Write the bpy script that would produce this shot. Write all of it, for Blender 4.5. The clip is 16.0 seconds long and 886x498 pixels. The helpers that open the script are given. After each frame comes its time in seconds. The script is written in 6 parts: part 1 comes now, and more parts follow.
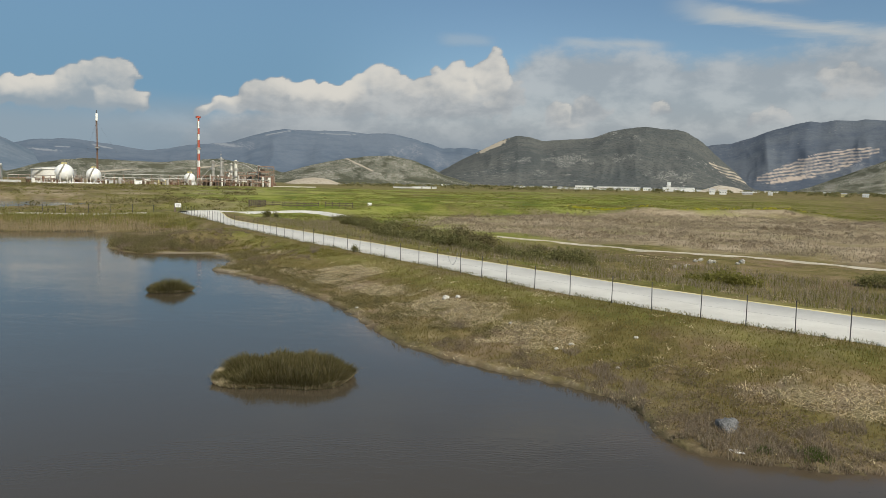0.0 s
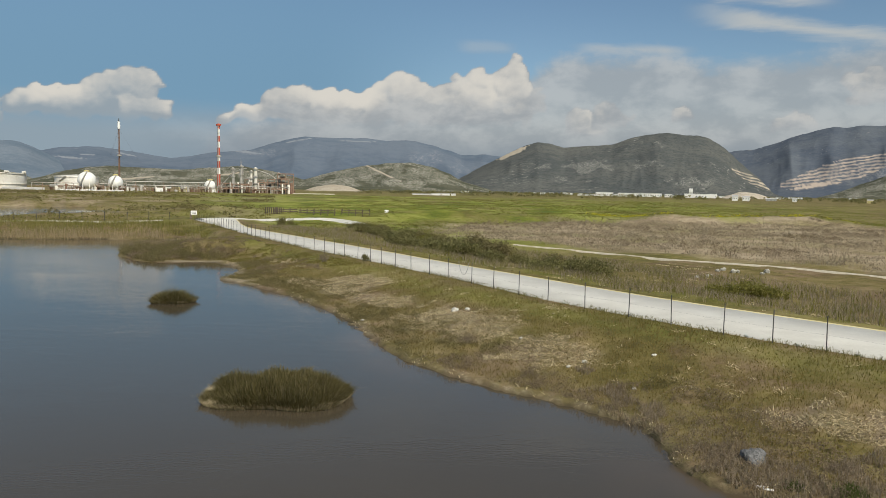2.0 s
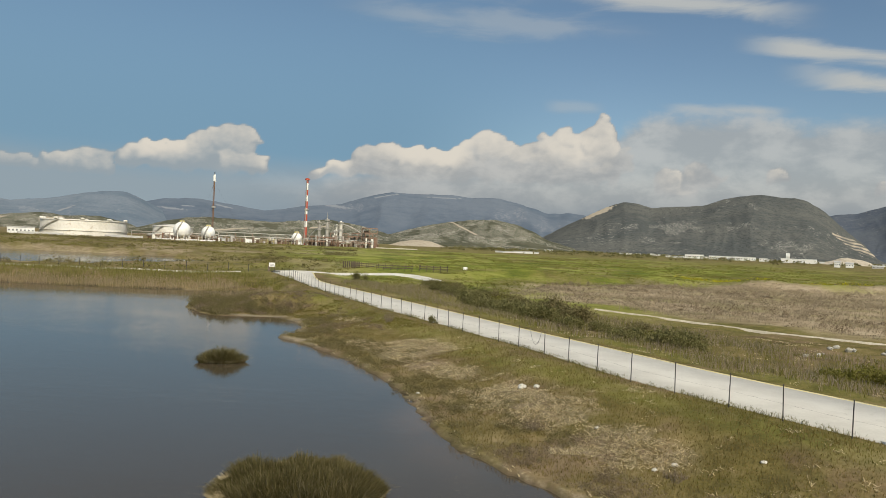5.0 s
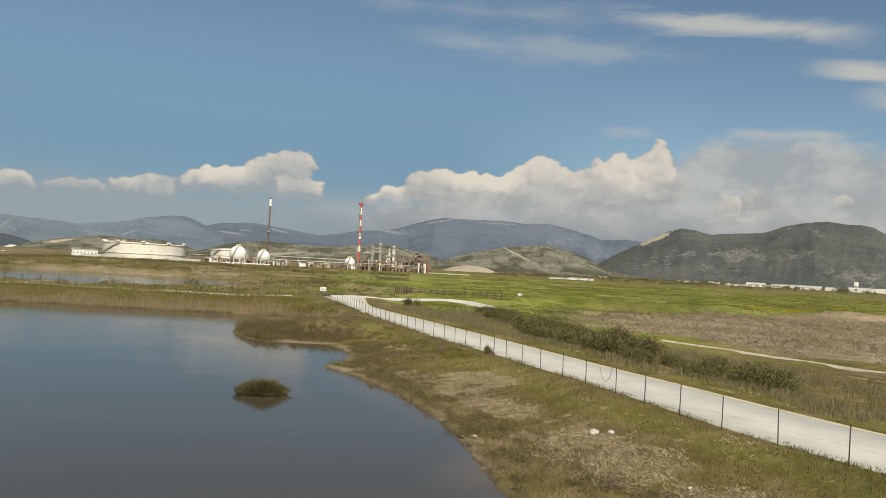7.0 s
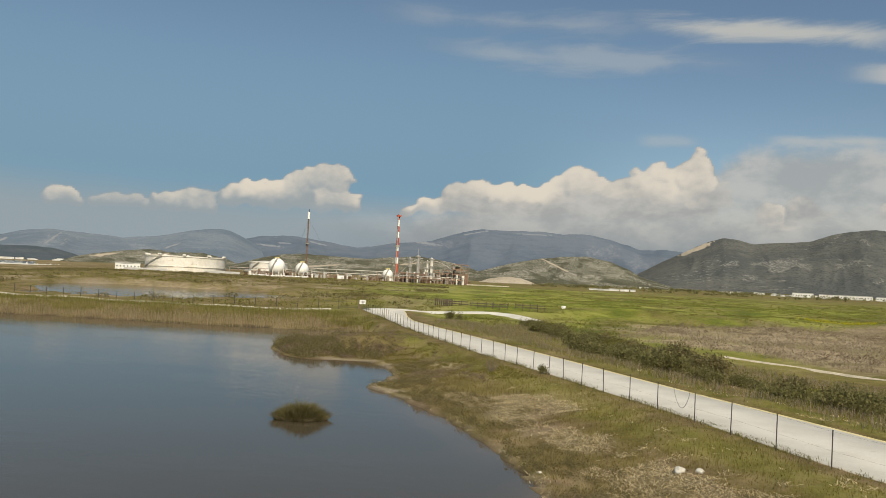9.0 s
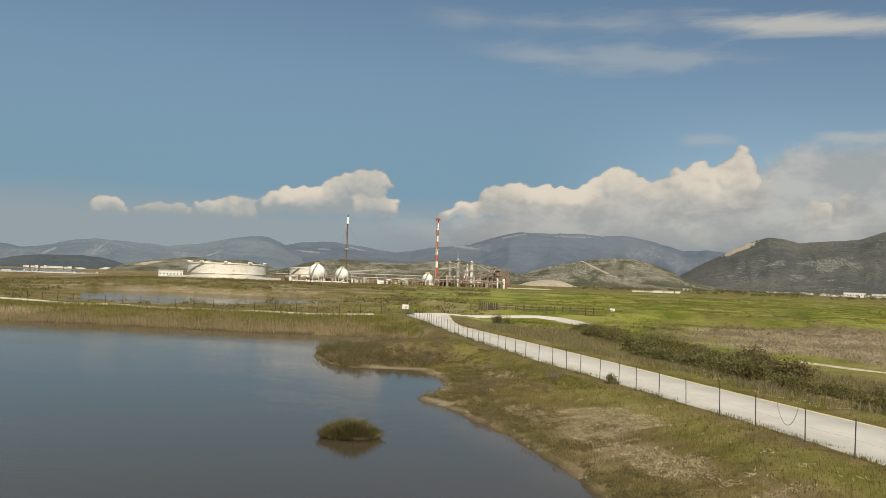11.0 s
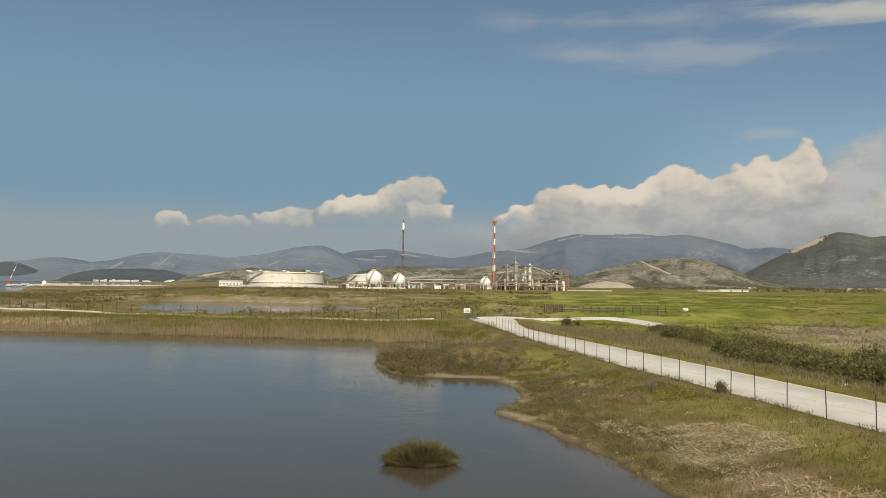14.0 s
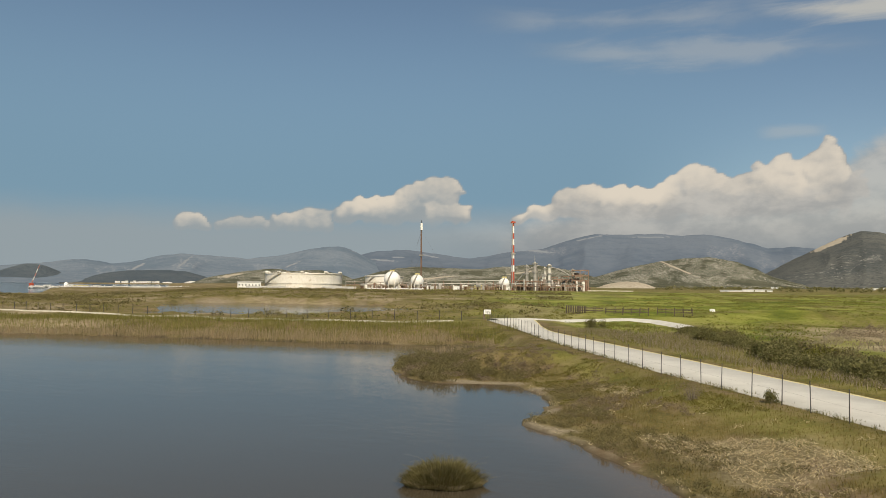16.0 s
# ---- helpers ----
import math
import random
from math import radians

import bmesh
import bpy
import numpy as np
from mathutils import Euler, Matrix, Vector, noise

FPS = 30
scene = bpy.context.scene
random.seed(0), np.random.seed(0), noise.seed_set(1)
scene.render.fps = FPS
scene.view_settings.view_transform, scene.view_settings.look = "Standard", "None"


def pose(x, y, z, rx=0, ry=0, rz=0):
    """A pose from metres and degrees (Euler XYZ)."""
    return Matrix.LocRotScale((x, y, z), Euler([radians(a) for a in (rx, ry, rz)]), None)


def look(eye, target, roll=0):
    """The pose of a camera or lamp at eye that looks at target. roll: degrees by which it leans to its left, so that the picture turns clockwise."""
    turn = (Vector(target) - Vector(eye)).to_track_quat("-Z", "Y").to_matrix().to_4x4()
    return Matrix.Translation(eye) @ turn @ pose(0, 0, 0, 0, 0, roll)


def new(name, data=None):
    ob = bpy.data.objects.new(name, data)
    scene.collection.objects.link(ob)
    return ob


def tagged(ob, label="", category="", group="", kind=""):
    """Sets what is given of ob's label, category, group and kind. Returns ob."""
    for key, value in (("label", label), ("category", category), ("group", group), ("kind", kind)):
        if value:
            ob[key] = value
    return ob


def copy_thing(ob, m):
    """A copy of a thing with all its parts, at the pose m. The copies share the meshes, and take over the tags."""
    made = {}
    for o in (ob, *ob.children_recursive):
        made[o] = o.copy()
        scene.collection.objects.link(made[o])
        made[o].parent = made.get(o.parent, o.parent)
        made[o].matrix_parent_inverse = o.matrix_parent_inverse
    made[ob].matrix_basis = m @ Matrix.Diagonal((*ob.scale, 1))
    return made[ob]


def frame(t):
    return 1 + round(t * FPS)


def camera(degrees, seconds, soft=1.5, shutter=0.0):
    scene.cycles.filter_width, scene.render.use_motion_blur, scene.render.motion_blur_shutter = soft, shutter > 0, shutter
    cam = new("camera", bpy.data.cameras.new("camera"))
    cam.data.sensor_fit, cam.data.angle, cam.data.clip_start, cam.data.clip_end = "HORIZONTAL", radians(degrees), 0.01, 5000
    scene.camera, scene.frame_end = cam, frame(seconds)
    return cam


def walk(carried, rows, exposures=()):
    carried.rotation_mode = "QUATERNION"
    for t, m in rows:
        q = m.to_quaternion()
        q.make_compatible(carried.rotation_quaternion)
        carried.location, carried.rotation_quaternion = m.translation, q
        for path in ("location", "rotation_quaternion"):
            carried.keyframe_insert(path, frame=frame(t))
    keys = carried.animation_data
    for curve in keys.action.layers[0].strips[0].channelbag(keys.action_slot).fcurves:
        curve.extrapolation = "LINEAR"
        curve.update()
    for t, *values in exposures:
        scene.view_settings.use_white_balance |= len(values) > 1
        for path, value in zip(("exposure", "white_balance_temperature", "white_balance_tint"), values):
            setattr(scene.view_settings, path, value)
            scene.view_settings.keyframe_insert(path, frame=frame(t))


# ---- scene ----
cam = camera(62.2, 16.0, soft=0.6)
PATH = [
    (0.0, look((-0.016, -0.004, 10.878), (-1.352, 99.594, 2.019), 1.210)),
    (0.5, look((0.310, 0.396, 10.931), (-1.322, 99.984, 2.014), 1.103)),
    (1.0, look((0.522, 0.980, 10.968), (-1.609, 100.567, 2.145), 1.086)),
    (1.5, look((0.659, 1.698, 10.981), (-2.191, 101.292, 2.442), 1.091)),
    (2.0, look((0.831, 2.557, 10.952), (-3.247, 102.153, 2.950), 1.109)),
    (2.5, look((0.990, 3.567, 11.058), (-4.574, 103.123, 3.466), 0.893)),
    (3.0, look((1.176, 4.598, 11.074), (-6.320, 104.110, 4.666), 1.039)),
    (3.5, look((1.395, 5.589, 11.047), (-8.147, 105.012, 6.137), 1.478)),
    (4.0, look((1.604, 6.685, 11.062), (-10.119, 105.938, 7.671), 1.774)),
    (4.5, look((1.623, 7.803, 11.077), (-11.900, 106.864, 9.097), 2.185)),
    (5.0, look((1.607, 9.028, 11.140), (-13.949, 107.809, 10.489), 2.545)),
    (7.5, look((-0.345, 15.763, 10.981), (-24.417, 112.779, 13.904), 3.002)),
    (8.0, look((-0.858, 16.895, 11.050), (-26.141, 113.590, 14.329), 2.935)),
    (8.5, look((-1.383, 17.968, 11.194), (-27.842, 114.340, 14.706), 2.735)),
    (9.0, look((-2.239, 19.252, 11.076), (-29.849, 115.289, 14.877), 2.758)),
    (11.5, look((-6.157, 25.729, 10.708), (-39.984, 119.742, 14.860), 1.758)),
    (12.0, look((-6.899, 27.048, 10.554), (-41.974, 120.600, 14.779), 1.406)),
    (12.5, look((-7.645, 28.429, 10.335), (-43.803, 121.558, 14.757), 0.826)),
    (13.0, look((-8.340, 29.678, 10.262), (-45.698, 122.335, 14.621), 0.678)),
    (13.5, look((-8.972, 30.747, 10.152), (-47.411, 122.955, 14.636), 0.824)),
    (14.0, look((-9.541, 31.725, 10.089), (-49.085, 123.456, 14.751), 0.680)),
    (14.5, look((-10.069, 32.649, 10.061), (-50.641, 123.924, 14.844), 0.740)),
    (15.0, look((-10.580, 33.566, 10.050), (-51.786, 124.556, 14.827), 0.732)),
    (15.5, look((-11.085, 34.495, 10.069), (-52.580, 125.354, 14.847), 0.680)),
    (16.0, look((-11.504, 35.449, 10.113), (-53.296, 126.175, 14.832), 0.544)),
]
EXPOSURES = [(0.0, 0.02, 6560.0, 7.5), (3.0, 0.03, 6750.0, 8.0), (7.5, 0.07, 7200.0, 9.0), (12.0, 0.03, 7420.0, 9.5), (16.0, 0.02, 7450.0, 10.0)]
SKY_STRENGTH, SUN_STRENGTH, CLOUD_GLOW = 0.083, 4.3, 0.92
walk(cam, PATH, EXPOSURES)

# ---- world, sun ----
SUN_AZ, SUN_EL = 150.0, 44.0
world = bpy.data.worlds.new("sky")
scene.world = world
world.use_nodes = True
wt = world.node_tree
wt.nodes.clear()
sky = wt.nodes.new("ShaderNodeTexSky")
sky.sky_type = 'NISHITA'
sky.sun_disc = False
sky.sun_elevation, sky.sun_rotation = radians(SUN_EL), radians(SUN_AZ)
sky.altitude, sky.air_density, sky.dust_density, sky.ozone_density = 0, 1.0, 0.7, 1.7
back = wt.nodes.new("ShaderNodeBackground")
back.inputs["Strength"].default_value = SKY_STRENGTH
wout = wt.nodes.new("ShaderNodeOutputWorld")
tone = wt.nodes.new("ShaderNodeMix")
tone.data_type, tone.blend_type = 'RGBA', 'MULTIPLY'
tone.inputs[0].default_value = 1.0
tone.inputs[7].default_value = (0.92, 1.02, 1.06, 1)
wt.links.new(sky.outputs[0], tone.inputs[6])
wt.links.new(tone.outputs[2], back.inputs[0])
wt.links.new(back.outputs[0], wout.inputs[0])
lamp = bpy.data.lights.new("sun", 'SUN')
lamp.energy, lamp.angle, lamp.color = SUN_STRENGTH, radians(0.6), (1.0, 0.94, 0.83)
sun = new("sun", lamp)
a_, e_ = radians(SUN_AZ), radians(SUN_EL)
sun.matrix_world = look((0, 0, 0), (-math.sin(a_) * math.cos(e_), -math.cos(a_) * math.cos(e_), -math.sin(e_)))


# ---- node helpers ----
def put(t, sock, v):
    if isinstance(v, bpy.types.NodeSocket):
        t.links.new(v, sock)
    elif isinstance(v, (tuple, list)) and len(v) == 3 and len(sock.default_value) == 4:
        sock.default_value = (*v, 1)
    else:
        sock.default_value = v


def calc(t, op, a, b=0.0, c=0.0, clamp=False):
    n = t.nodes.new("ShaderNodeMath")
    n.operation, n.use_clamp = op, clamp
    for s, v in zip(n.inputs, (a, b, c)):
        put(t, s, v)
    return n.outputs[0]


def fit01(t, v, lo, hi, to0=0.0, to1=1.0):
    n = t.nodes.new("ShaderNodeMapRange")
    n.interpolation_type = 'SMOOTHSTEP'
    for s, x in zip(n.inputs[:5], (v, lo, hi, to0, to1)):
        put(t, s, x)
    return n.outputs[0]


def noisy(t, vec, scale, detail=4.0, rough=0.55, distort=0.0):
    n = t.nodes.new("ShaderNodeTexNoise")
    put(t, n.inputs["Vector"], vec)
    n.inputs["Scale"].default_value, n.inputs["Detail"].default_value = scale, detail
    n.inputs["Roughness"].default_value, n.inputs["Distortion"].default_value = rough, distort
    return n.outputs[0]


def blend(t, fac, a, b):
    n = t.nodes.new("ShaderNodeMix")
    n.data_type = 'RGBA'
    put(t, n.inputs[0], fac)
    put(t, n.inputs[6], a)
    put(t, n.inputs[7], b)
    return n.outputs[2]


def ramp(t, fac, stops):
    n = t.nodes.new("ShaderNodeValToRGB")
    put(t, n.inputs[0], fac)
    el = n.color_ramp.elements
    while len(el) < len(stops):
        el.new(0.5)
    for e, (p, c) in zip(el, stops):
        e.position, e.color = p, (*c, 1)
    return n.outputs[0]


def attr(t, name):
    n = t.nodes.new("ShaderNodeAttribute")
    n.attribute_name = name
    return n.outputs["Fac"]


def where(t):
    return t.nodes.new("ShaderNodeTexCoord").outputs["Object"]


def stretch(t, vec, s):
    n = t.nodes.new("ShaderNodeMapping")
    put(t, n.inputs[0], vec)
    n.inputs["Scale"].default_value = s
    return n.outputs[0]


def island(t):
    return t.nodes.new("ShaderNodeNewGeometry").outputs["Random Per Island"]


def bumped(t, h, strength, dist):
    n = t.nodes.new("ShaderNodeBump")
    n.inputs["Strength"].default_value, n.inputs["Distance"].default_value = strength, dist
    put(t, n.inputs["Height"], h)
    return n.outputs[0]


def start(name):
    m = bpy.data.materials.new(name)
    m.use_nodes = True
    t = m.node_tree
    return m, t, t.nodes["Principled BSDF"]


def surface(name, c1, c2, scale=1.0, fine=8.0, rough=0.8, metal=0.0, bump=0.3, dist=0.02, c3=None, at3=0.62):
    """Two scales of noise between two colours, with a third for stains."""
    m, t, p = start(name)
    v = where(t)
    big, small = noisy(t, v, scale, 3), noisy(t, v, scale * fine, 5, 0.65)
    f = fit01(t, calc(t, 'ADD', calc(t, 'MULTIPLY', big, 0.6), calc(t, 'MULTIPLY', small, 0.4)), 0.36, 0.64)
    col = blend(t, f, c1, c2)
    if c3:
        col = blend(t, fit01(t, noisy(t, v, scale * 2.3, 6, 0.7, 0.6), at3, at3 + 0.08), col, c3)
    put(t, p.inputs["Base Color"], col)
    put(t, p.inputs["Roughness"], fit01(t, small, 0.3, 0.7, rough - 0.08, min(1, rough + 0.08)))
    p.inputs["Metallic"].default_value = metal
    if bump:
        put(t, p.inputs["Normal"], bumped(t, small, bump, dist))
    return m


def leafy(name, stops, rough=0.75, tip=None):
    """Blades and leaves: each piece takes its own colour, with broad patches over it."""
    m, t, p = start(name)
    f = calc(t, 'ADD', calc(t, 'MULTIPLY', island(t), 0.6), calc(t, 'MULTIPLY', noisy(t, where(t), 0.35, 3), 0.4))
    put(t, p.inputs["Base Color"], ramp(t, f, stops))
    p.inputs["Roughness"].default_value = rough
    p.inputs["Specular IOR Level"].default_value = 0.1
    back_lit = t.nodes.new("ShaderNodeBsdfTranslucent")
    put(t, back_lit.inputs[0], ramp(t, f, stops))
    both = t.nodes.new("ShaderNodeMixShader")
    both.inputs[0].default_value = 0.5
    t.links.new(p.outputs[0], both.inputs[1])
    t.links.new(back_lit.outputs[0], both.inputs[2])
    t.links.new(both.outputs[0], t.nodes["Material Output"].inputs[0])
    return m


# ---- geometry helpers ----
rng = np.random.default_rng(7)


def lattice(ix, iy, seed):
    h = (ix.astype(np.int64) * 374761393 + iy.astype(np.int64) * 668265263 + seed * 1274126177) & 0x7FFFFFFF
    h = ((h ^ (h >> 13)) * 1103515245) & 0x7FFFFFFF
    return ((h ^ (h >> 16)) & 0xFFFF) / 65535.0


def vnoise(x, y, seed=0):
    x, y = np.asarray(x, float), np.asarray(y, float)
    ix, iy = np.floor(x), np.floor(y)
    fx, fy = x - ix, y - iy
    fx, fy = fx * fx * (3 - 2 * fx), fy * fy * (3 - 2 * fy)
    a, b = lattice(ix, iy, seed), lattice(ix + 1, iy, seed)
    c, d = lattice(ix, iy + 1, seed), lattice(ix + 1, iy + 1, seed)
    return (a * (1 - fx) + b * fx) * (1 - fy) + (c * (1 - fx) + d * fx) * fy - 0.5


def fbm(x, y, seed=0, octaves=4, gain=0.5):
    out, amp = 0.0, 1.0
    for k in range(octaves):
        out = out + amp * vnoise(x * 2 ** k + 17.3 * k, y * 2 ** k - 9.1 * k, seed + k)
        amp *= gain
    return out


def smooth(v, lo, hi):
    s = np.clip((np.asarray(v, float) - lo) / (hi - lo), 0, 1)
    return s * s * (3 - 2 * s)


def away(x, y, line):
    """Distance to a polyline."""
    best = np.full(np.shape(x), 1e9)
    for (ax, ay), (bx, by) in zip(line[:-1], line[1:]):
        dx, dy = bx - ax, by - ay
        s = np.clip(((x - ax) * dx + (y - ay) * dy) / (dx * dx + dy * dy + 1e-9), 0, 1)
        best = np.minimum(best, np.hypot(x - ax - s * dx, y - ay - s * dy))
    return best


def inside(x, y, poly):
    hit = np.zeros(np.shape(x), bool)
    for (ax, ay), (bx, by) in zip(poly, poly[1:] + poly[:1]):
        cross = ((ay > y) != (by > y)) & (x < (bx - ax) * (y - ay) / (by - ay + 1e-12) + ax)
        hit ^= cross
    return hit


def resample(line, step):
    p = np.array(line, float)
    s = np.r_[0, np.cumsum(np.hypot(*np.diff(p, axis=0).T))]
    q = np.linspace(0, s[-1], max(2, int(s[-1] / step) + 1))
    return np.stack([np.interp(q, s, p[:, 0]), np.interp(q, s, p[:, 1])], 1)


def curvy(line, step=1.0):
    """A rounded polyline through the given points."""
    p = resample(line, step)
    for _ in range(4):
        p[1:-1] = (p[:-2] + 2 * p[1:-1] + p[2:]) / 4
    return p


def mesh_of(name, verts, faces, mat, parent=None, shade=False, attrs=None):
    """One mesh object from arrays of vertices and equal-sided faces."""
    verts, faces = np.asarray(verts, np.float32), np.asarray(faces, np.int32)
    me = bpy.data.meshes.new(name)
    k = faces.shape[1]
    me.vertices.add(len(verts))
    me.vertices.foreach_set("co", verts.ravel())
    me.loops.add(faces.size)
    me.loops.foreach_set("vertex_index", faces.ravel())
    me.polygons.add(len(faces))
    me.polygons.foreach_set("loop_start", np.arange(0, faces.size, k, dtype=np.int32))
    if shade:
        me.polygons.foreach_set("use_smooth", np.ones(len(faces), bool))
    for key, val in (attrs or {}).items():
        me.attributes.new(key, 'FLOAT', 'POINT').data.foreach_set("value", np.asarray(val, np.float32))
    me.update()
    me.validate()
    if mat:
        me.materials.append(mat)
    ob = new(name, me)
    ob.parent = parent
    return ob


def grid_faces(nr, nc, wrap=False):
    r, c = np.meshgrid(np.arange(nr - 1), np.arange(nc if wrap else nc - 1), indexing="ij")
    a, b = r * nc + c, r * nc + (c + 1) % nc
    return np.stack([a, b, b + nc, a + nc], -1).reshape(-1, 4)


def part(name, bm, material, parent, label="", at=None, shade=False):
    me = bpy.data.meshes.new(name)
    bm.to_mesh(me)
    bm.free()
    if shade:
        me.polygons.foreach_set("use_smooth", np.ones(len(me.polygons), bool))
    me.materials.append(material)
    ob = new(name, me)
    ob.parent = parent
    if at is not None:
        ob.matrix_basis = at
    return tagged(ob, label)


def thing(name, x, y, z, label, category, group="", turn=0.0, kind=""):
    ob = new(name)
    ob.empty_display_size = 0.2
    ob.matrix_basis = pose(x, y, z, 0, 0, turn)
    return tagged(ob, label, category, group, kind)


def box(bm, x, y, z, sx, sy, sz, turn=0.0, bevel=0.0):
    m = pose(x, y, z, 0, 0, turn) @ Matrix.Diagonal((sx, sy, sz, 1))
    r = bmesh.ops.create_cube(bm, size=1, matrix=m)
    if bevel:
        edges = list({e for v in r["verts"] for e in v.link_edges})
        bmesh.ops.bevel(bm, geom=edges, offset=bevel, segments=1, affect='EDGES')
    return bm


def tube(bm, a, b, r0, r1=None, n=8, caps=True):
    a, b = Vector(a), Vector(b)
    m = Matrix.Translation((a + b) / 2) @ (b - a).to_track_quat("Z", "Y").to_matrix().to_4x4()
    bmesh.ops.create_cone(bm, cap_ends=caps, segments=n, radius1=r0, radius2=r0 if r1 is None else r1, depth=(b - a).length, matrix=m)
    return bm


def lathe(bm, profile, n=32):
    """A solid of revolution about z from (radius, height) pairs."""
    rows = [[bm.verts.new((r * math.cos(2 * math.pi * k / n), r * math.sin(2 * math.pi * k / n), z)) for k in range(n)] for r, z in profile]
    for lo, hi in zip(rows[:-1], rows[1:]):
        for k in range(n):
            bm.faces.new((lo[k], lo[(k + 1) % n], hi[(k + 1) % n], hi[k]))
    return bm


def blades(name, pts, z, height, width, lean, mat, parent=None, seed=1, bend=0.5, toward=None, segs=1):
    """Upright blades at pts: tapered, leaning, each an island of its own."""
    g = np.random.default_rng(seed)
    n = len(pts)
    if n == 0:
        return None
    yaw = g.uniform(0, 2 * np.pi, n)
    h = height * g.uniform(0.6, 1.15, n)
    w = width * g.uniform(0.7, 1.3, n)
    tilt = lean * g.normal(0, 1, n)
    way = g.uniform(0, 2 * np.pi, n)
    dx, dy = np.cos(way) * tilt, np.sin(way) * tilt
    if toward is not None:
        dx, dy = dx + toward[:, 0], dy + toward[:, 1]
    sx, sy = np.cos(yaw) * w / 2, np.sin(yaw) * w / 2
    base = np.stack([pts[:, 0], pts[:, 1], z], 1)
    rows = [base + np.stack([-sx, -sy, 0 * h], 1), base + np.stack([sx, sy, 0 * h], 1)]
    for k in range(1, segs + 1):
        f = k / (segs + 1)
        mid = base + np.stack([dx * h * f * f ** bend, dy * h * f * f ** bend, h * f], 1)
        s = 1 - 0.35 * f
        rows += [mid + np.stack([-sx * s, -sy * s, 0 * h], 1), mid + np.stack([sx * s, sy * s, 0 * h], 1)]
    rows.append(base + np.stack([dx * h, dy * h, h * (1 - 0.25 * np.minimum(1, np.hypot(dx, dy)))], 1))
    v = np.stack(rows, 1).reshape(-1, 3)
    k = len(rows)
    tris = []
    for s in range(segs):
        a = 2 * s
        tris += [(a, a + 1, a + 3), (a, a + 3, a + 2)]
    tris.append((2 * segs, 2 * segs + 1, 2 * segs + 2))
    f = (np.arange(n)[:, None, None] * k + np.array(tris)[None]).reshape(-1, 3)
    return mesh_of(name, v, f, mat, parent)


def leaves(name, centre, size, mat, parent=None, seed=1, flat=0.0):
    """Small folded leaf clumps (two triangles each) at the given centres."""
    g = np.random.default_rng(seed)
    n = len(centre)
    a = g.normal(0, 1, (n, 3))
    a[:, 2] *= 1 - flat
    a /= np.linalg.norm(a, axis=1, keepdims=True) + 1e-9
    b = np.cross(a, g.normal(0, 1, (n, 3)))
    b /= np.linalg.norm(b, axis=1, keepdims=True) + 1e-9
    s = (size * g.uniform(0.6, 1.4, n))[:, None]
    c = np.cross(a, b)
    v = np.stack([centre - a * s, centre + b * s * 0.45 + c * s * 0.15, centre + a * s, centre - b * s * 0.45 + c * s * 0.15], 1).reshape(-1, 3)
    f = np.arange(4 * n).reshape(n, 4)
    return mesh_of(name, v, f, mat, parent)


# ---- plan ----
SHORE = [(60, 12), (36, 20), (24, 26.5), (17, 28), (13.5, 28.2), (10.4, 28.9), (9.1, 30.3), (8.9, 32.3), (9.7, 34.4), (9.2, 36.4), (7.9, 38.1), (5.7, 40.0), (4.3, 41.1),
         (1.8, 42.9), (-0.3, 45.1), (-2.9, 48.0), (-4.8, 51.2), (-6.6, 55.6), (-8.6, 61), (-12.0, 66.9), (-15.2, 72), (-18.6, 76.6), (-21.6, 79.6), (-24.6, 83.6),
         (-26.8, 85.4), (-29.4, 85.9), (-28.6, 88.4), (-28.4, 92.8), (-29.8, 97.3), (-32.7, 102.6), (-36.2, 106), (-39.8, 105.4), (-42.5, 103.2), (-46.4, 104), (-52.6, 111),
         (-56.8, 118.6), (-58.4, 126), (-55, 132), (-50, 137), (-52, 144), (-58.3, 147.6), (-66, 145), (-74.6, 142.2), (-84, 139.4), (-94.5, 138), (-105.5, 136.3),
         (-117, 134), (-128, 131), (-139, 128), (-170, 120), (-215, 106), (-260, 60)]
LAGOON = SHORE + [(-260, -160), (90, -160), (110, -20)]
ROAD_NEAR = [(92, -30), (70, -6), (45, 20.5), (24.8, 41.9), (18.6, 48.2), (12.2, 55.9), (7.0, 62.4), (2.9, 69.4), (-1.5, 76.6), (-6.1, 83.2), (-10.6, 90.0), (-16.4, 98.4),
             (-22.4, 106.6), (-28.5, 116.4), (-36, 128), (-44.2, 141.8), (-56.4, 164.4), (-64, 176.5), (-71, 189)]
ROAD_FAR = [(100, -22), (78, 2), (52, 28), (29.6, 49.9), (22.9, 57.2), (17.3, 63.5), (11.9, 70.5), (6.5, 78.4), (1.3, 85.5), (-4.2, 93.6), (-9.4, 101.5), (-13.4, 107.4), (-20.8, 118.2),
            (-30.3, 131.8), (-39.6, 145), (-47.3, 156.6), (-53, 170), (-56.8, 180.5), (-62, 194)]
BRANCH = [(-69, 187), (-63.5, 197), (-57.5, 208), (-51.5, 217), (-45, 222.5), (-38.5, 219), (-33.5, 210), (-29, 197)]
TRACK = [(-330, 176), (-250, 173), (-197, 172), (-155, 172), (-122, 173.5), (-97, 179.5), (-79, 188)]
FIELD_TRACK = [(8, 133), (14, 128), (20, 123), (31, 110), (39, 103), (46, 97), (53, 90), (80, 66), (120, 30)]
POND = [(-208, 227), (-240, 262), (-246, 292), (-226, 308), (-190, 296), (-160, 306), (-140, 286), (-122, 262), (-124, 226), (-140, 206), (-167, 200), (-188, 206)]
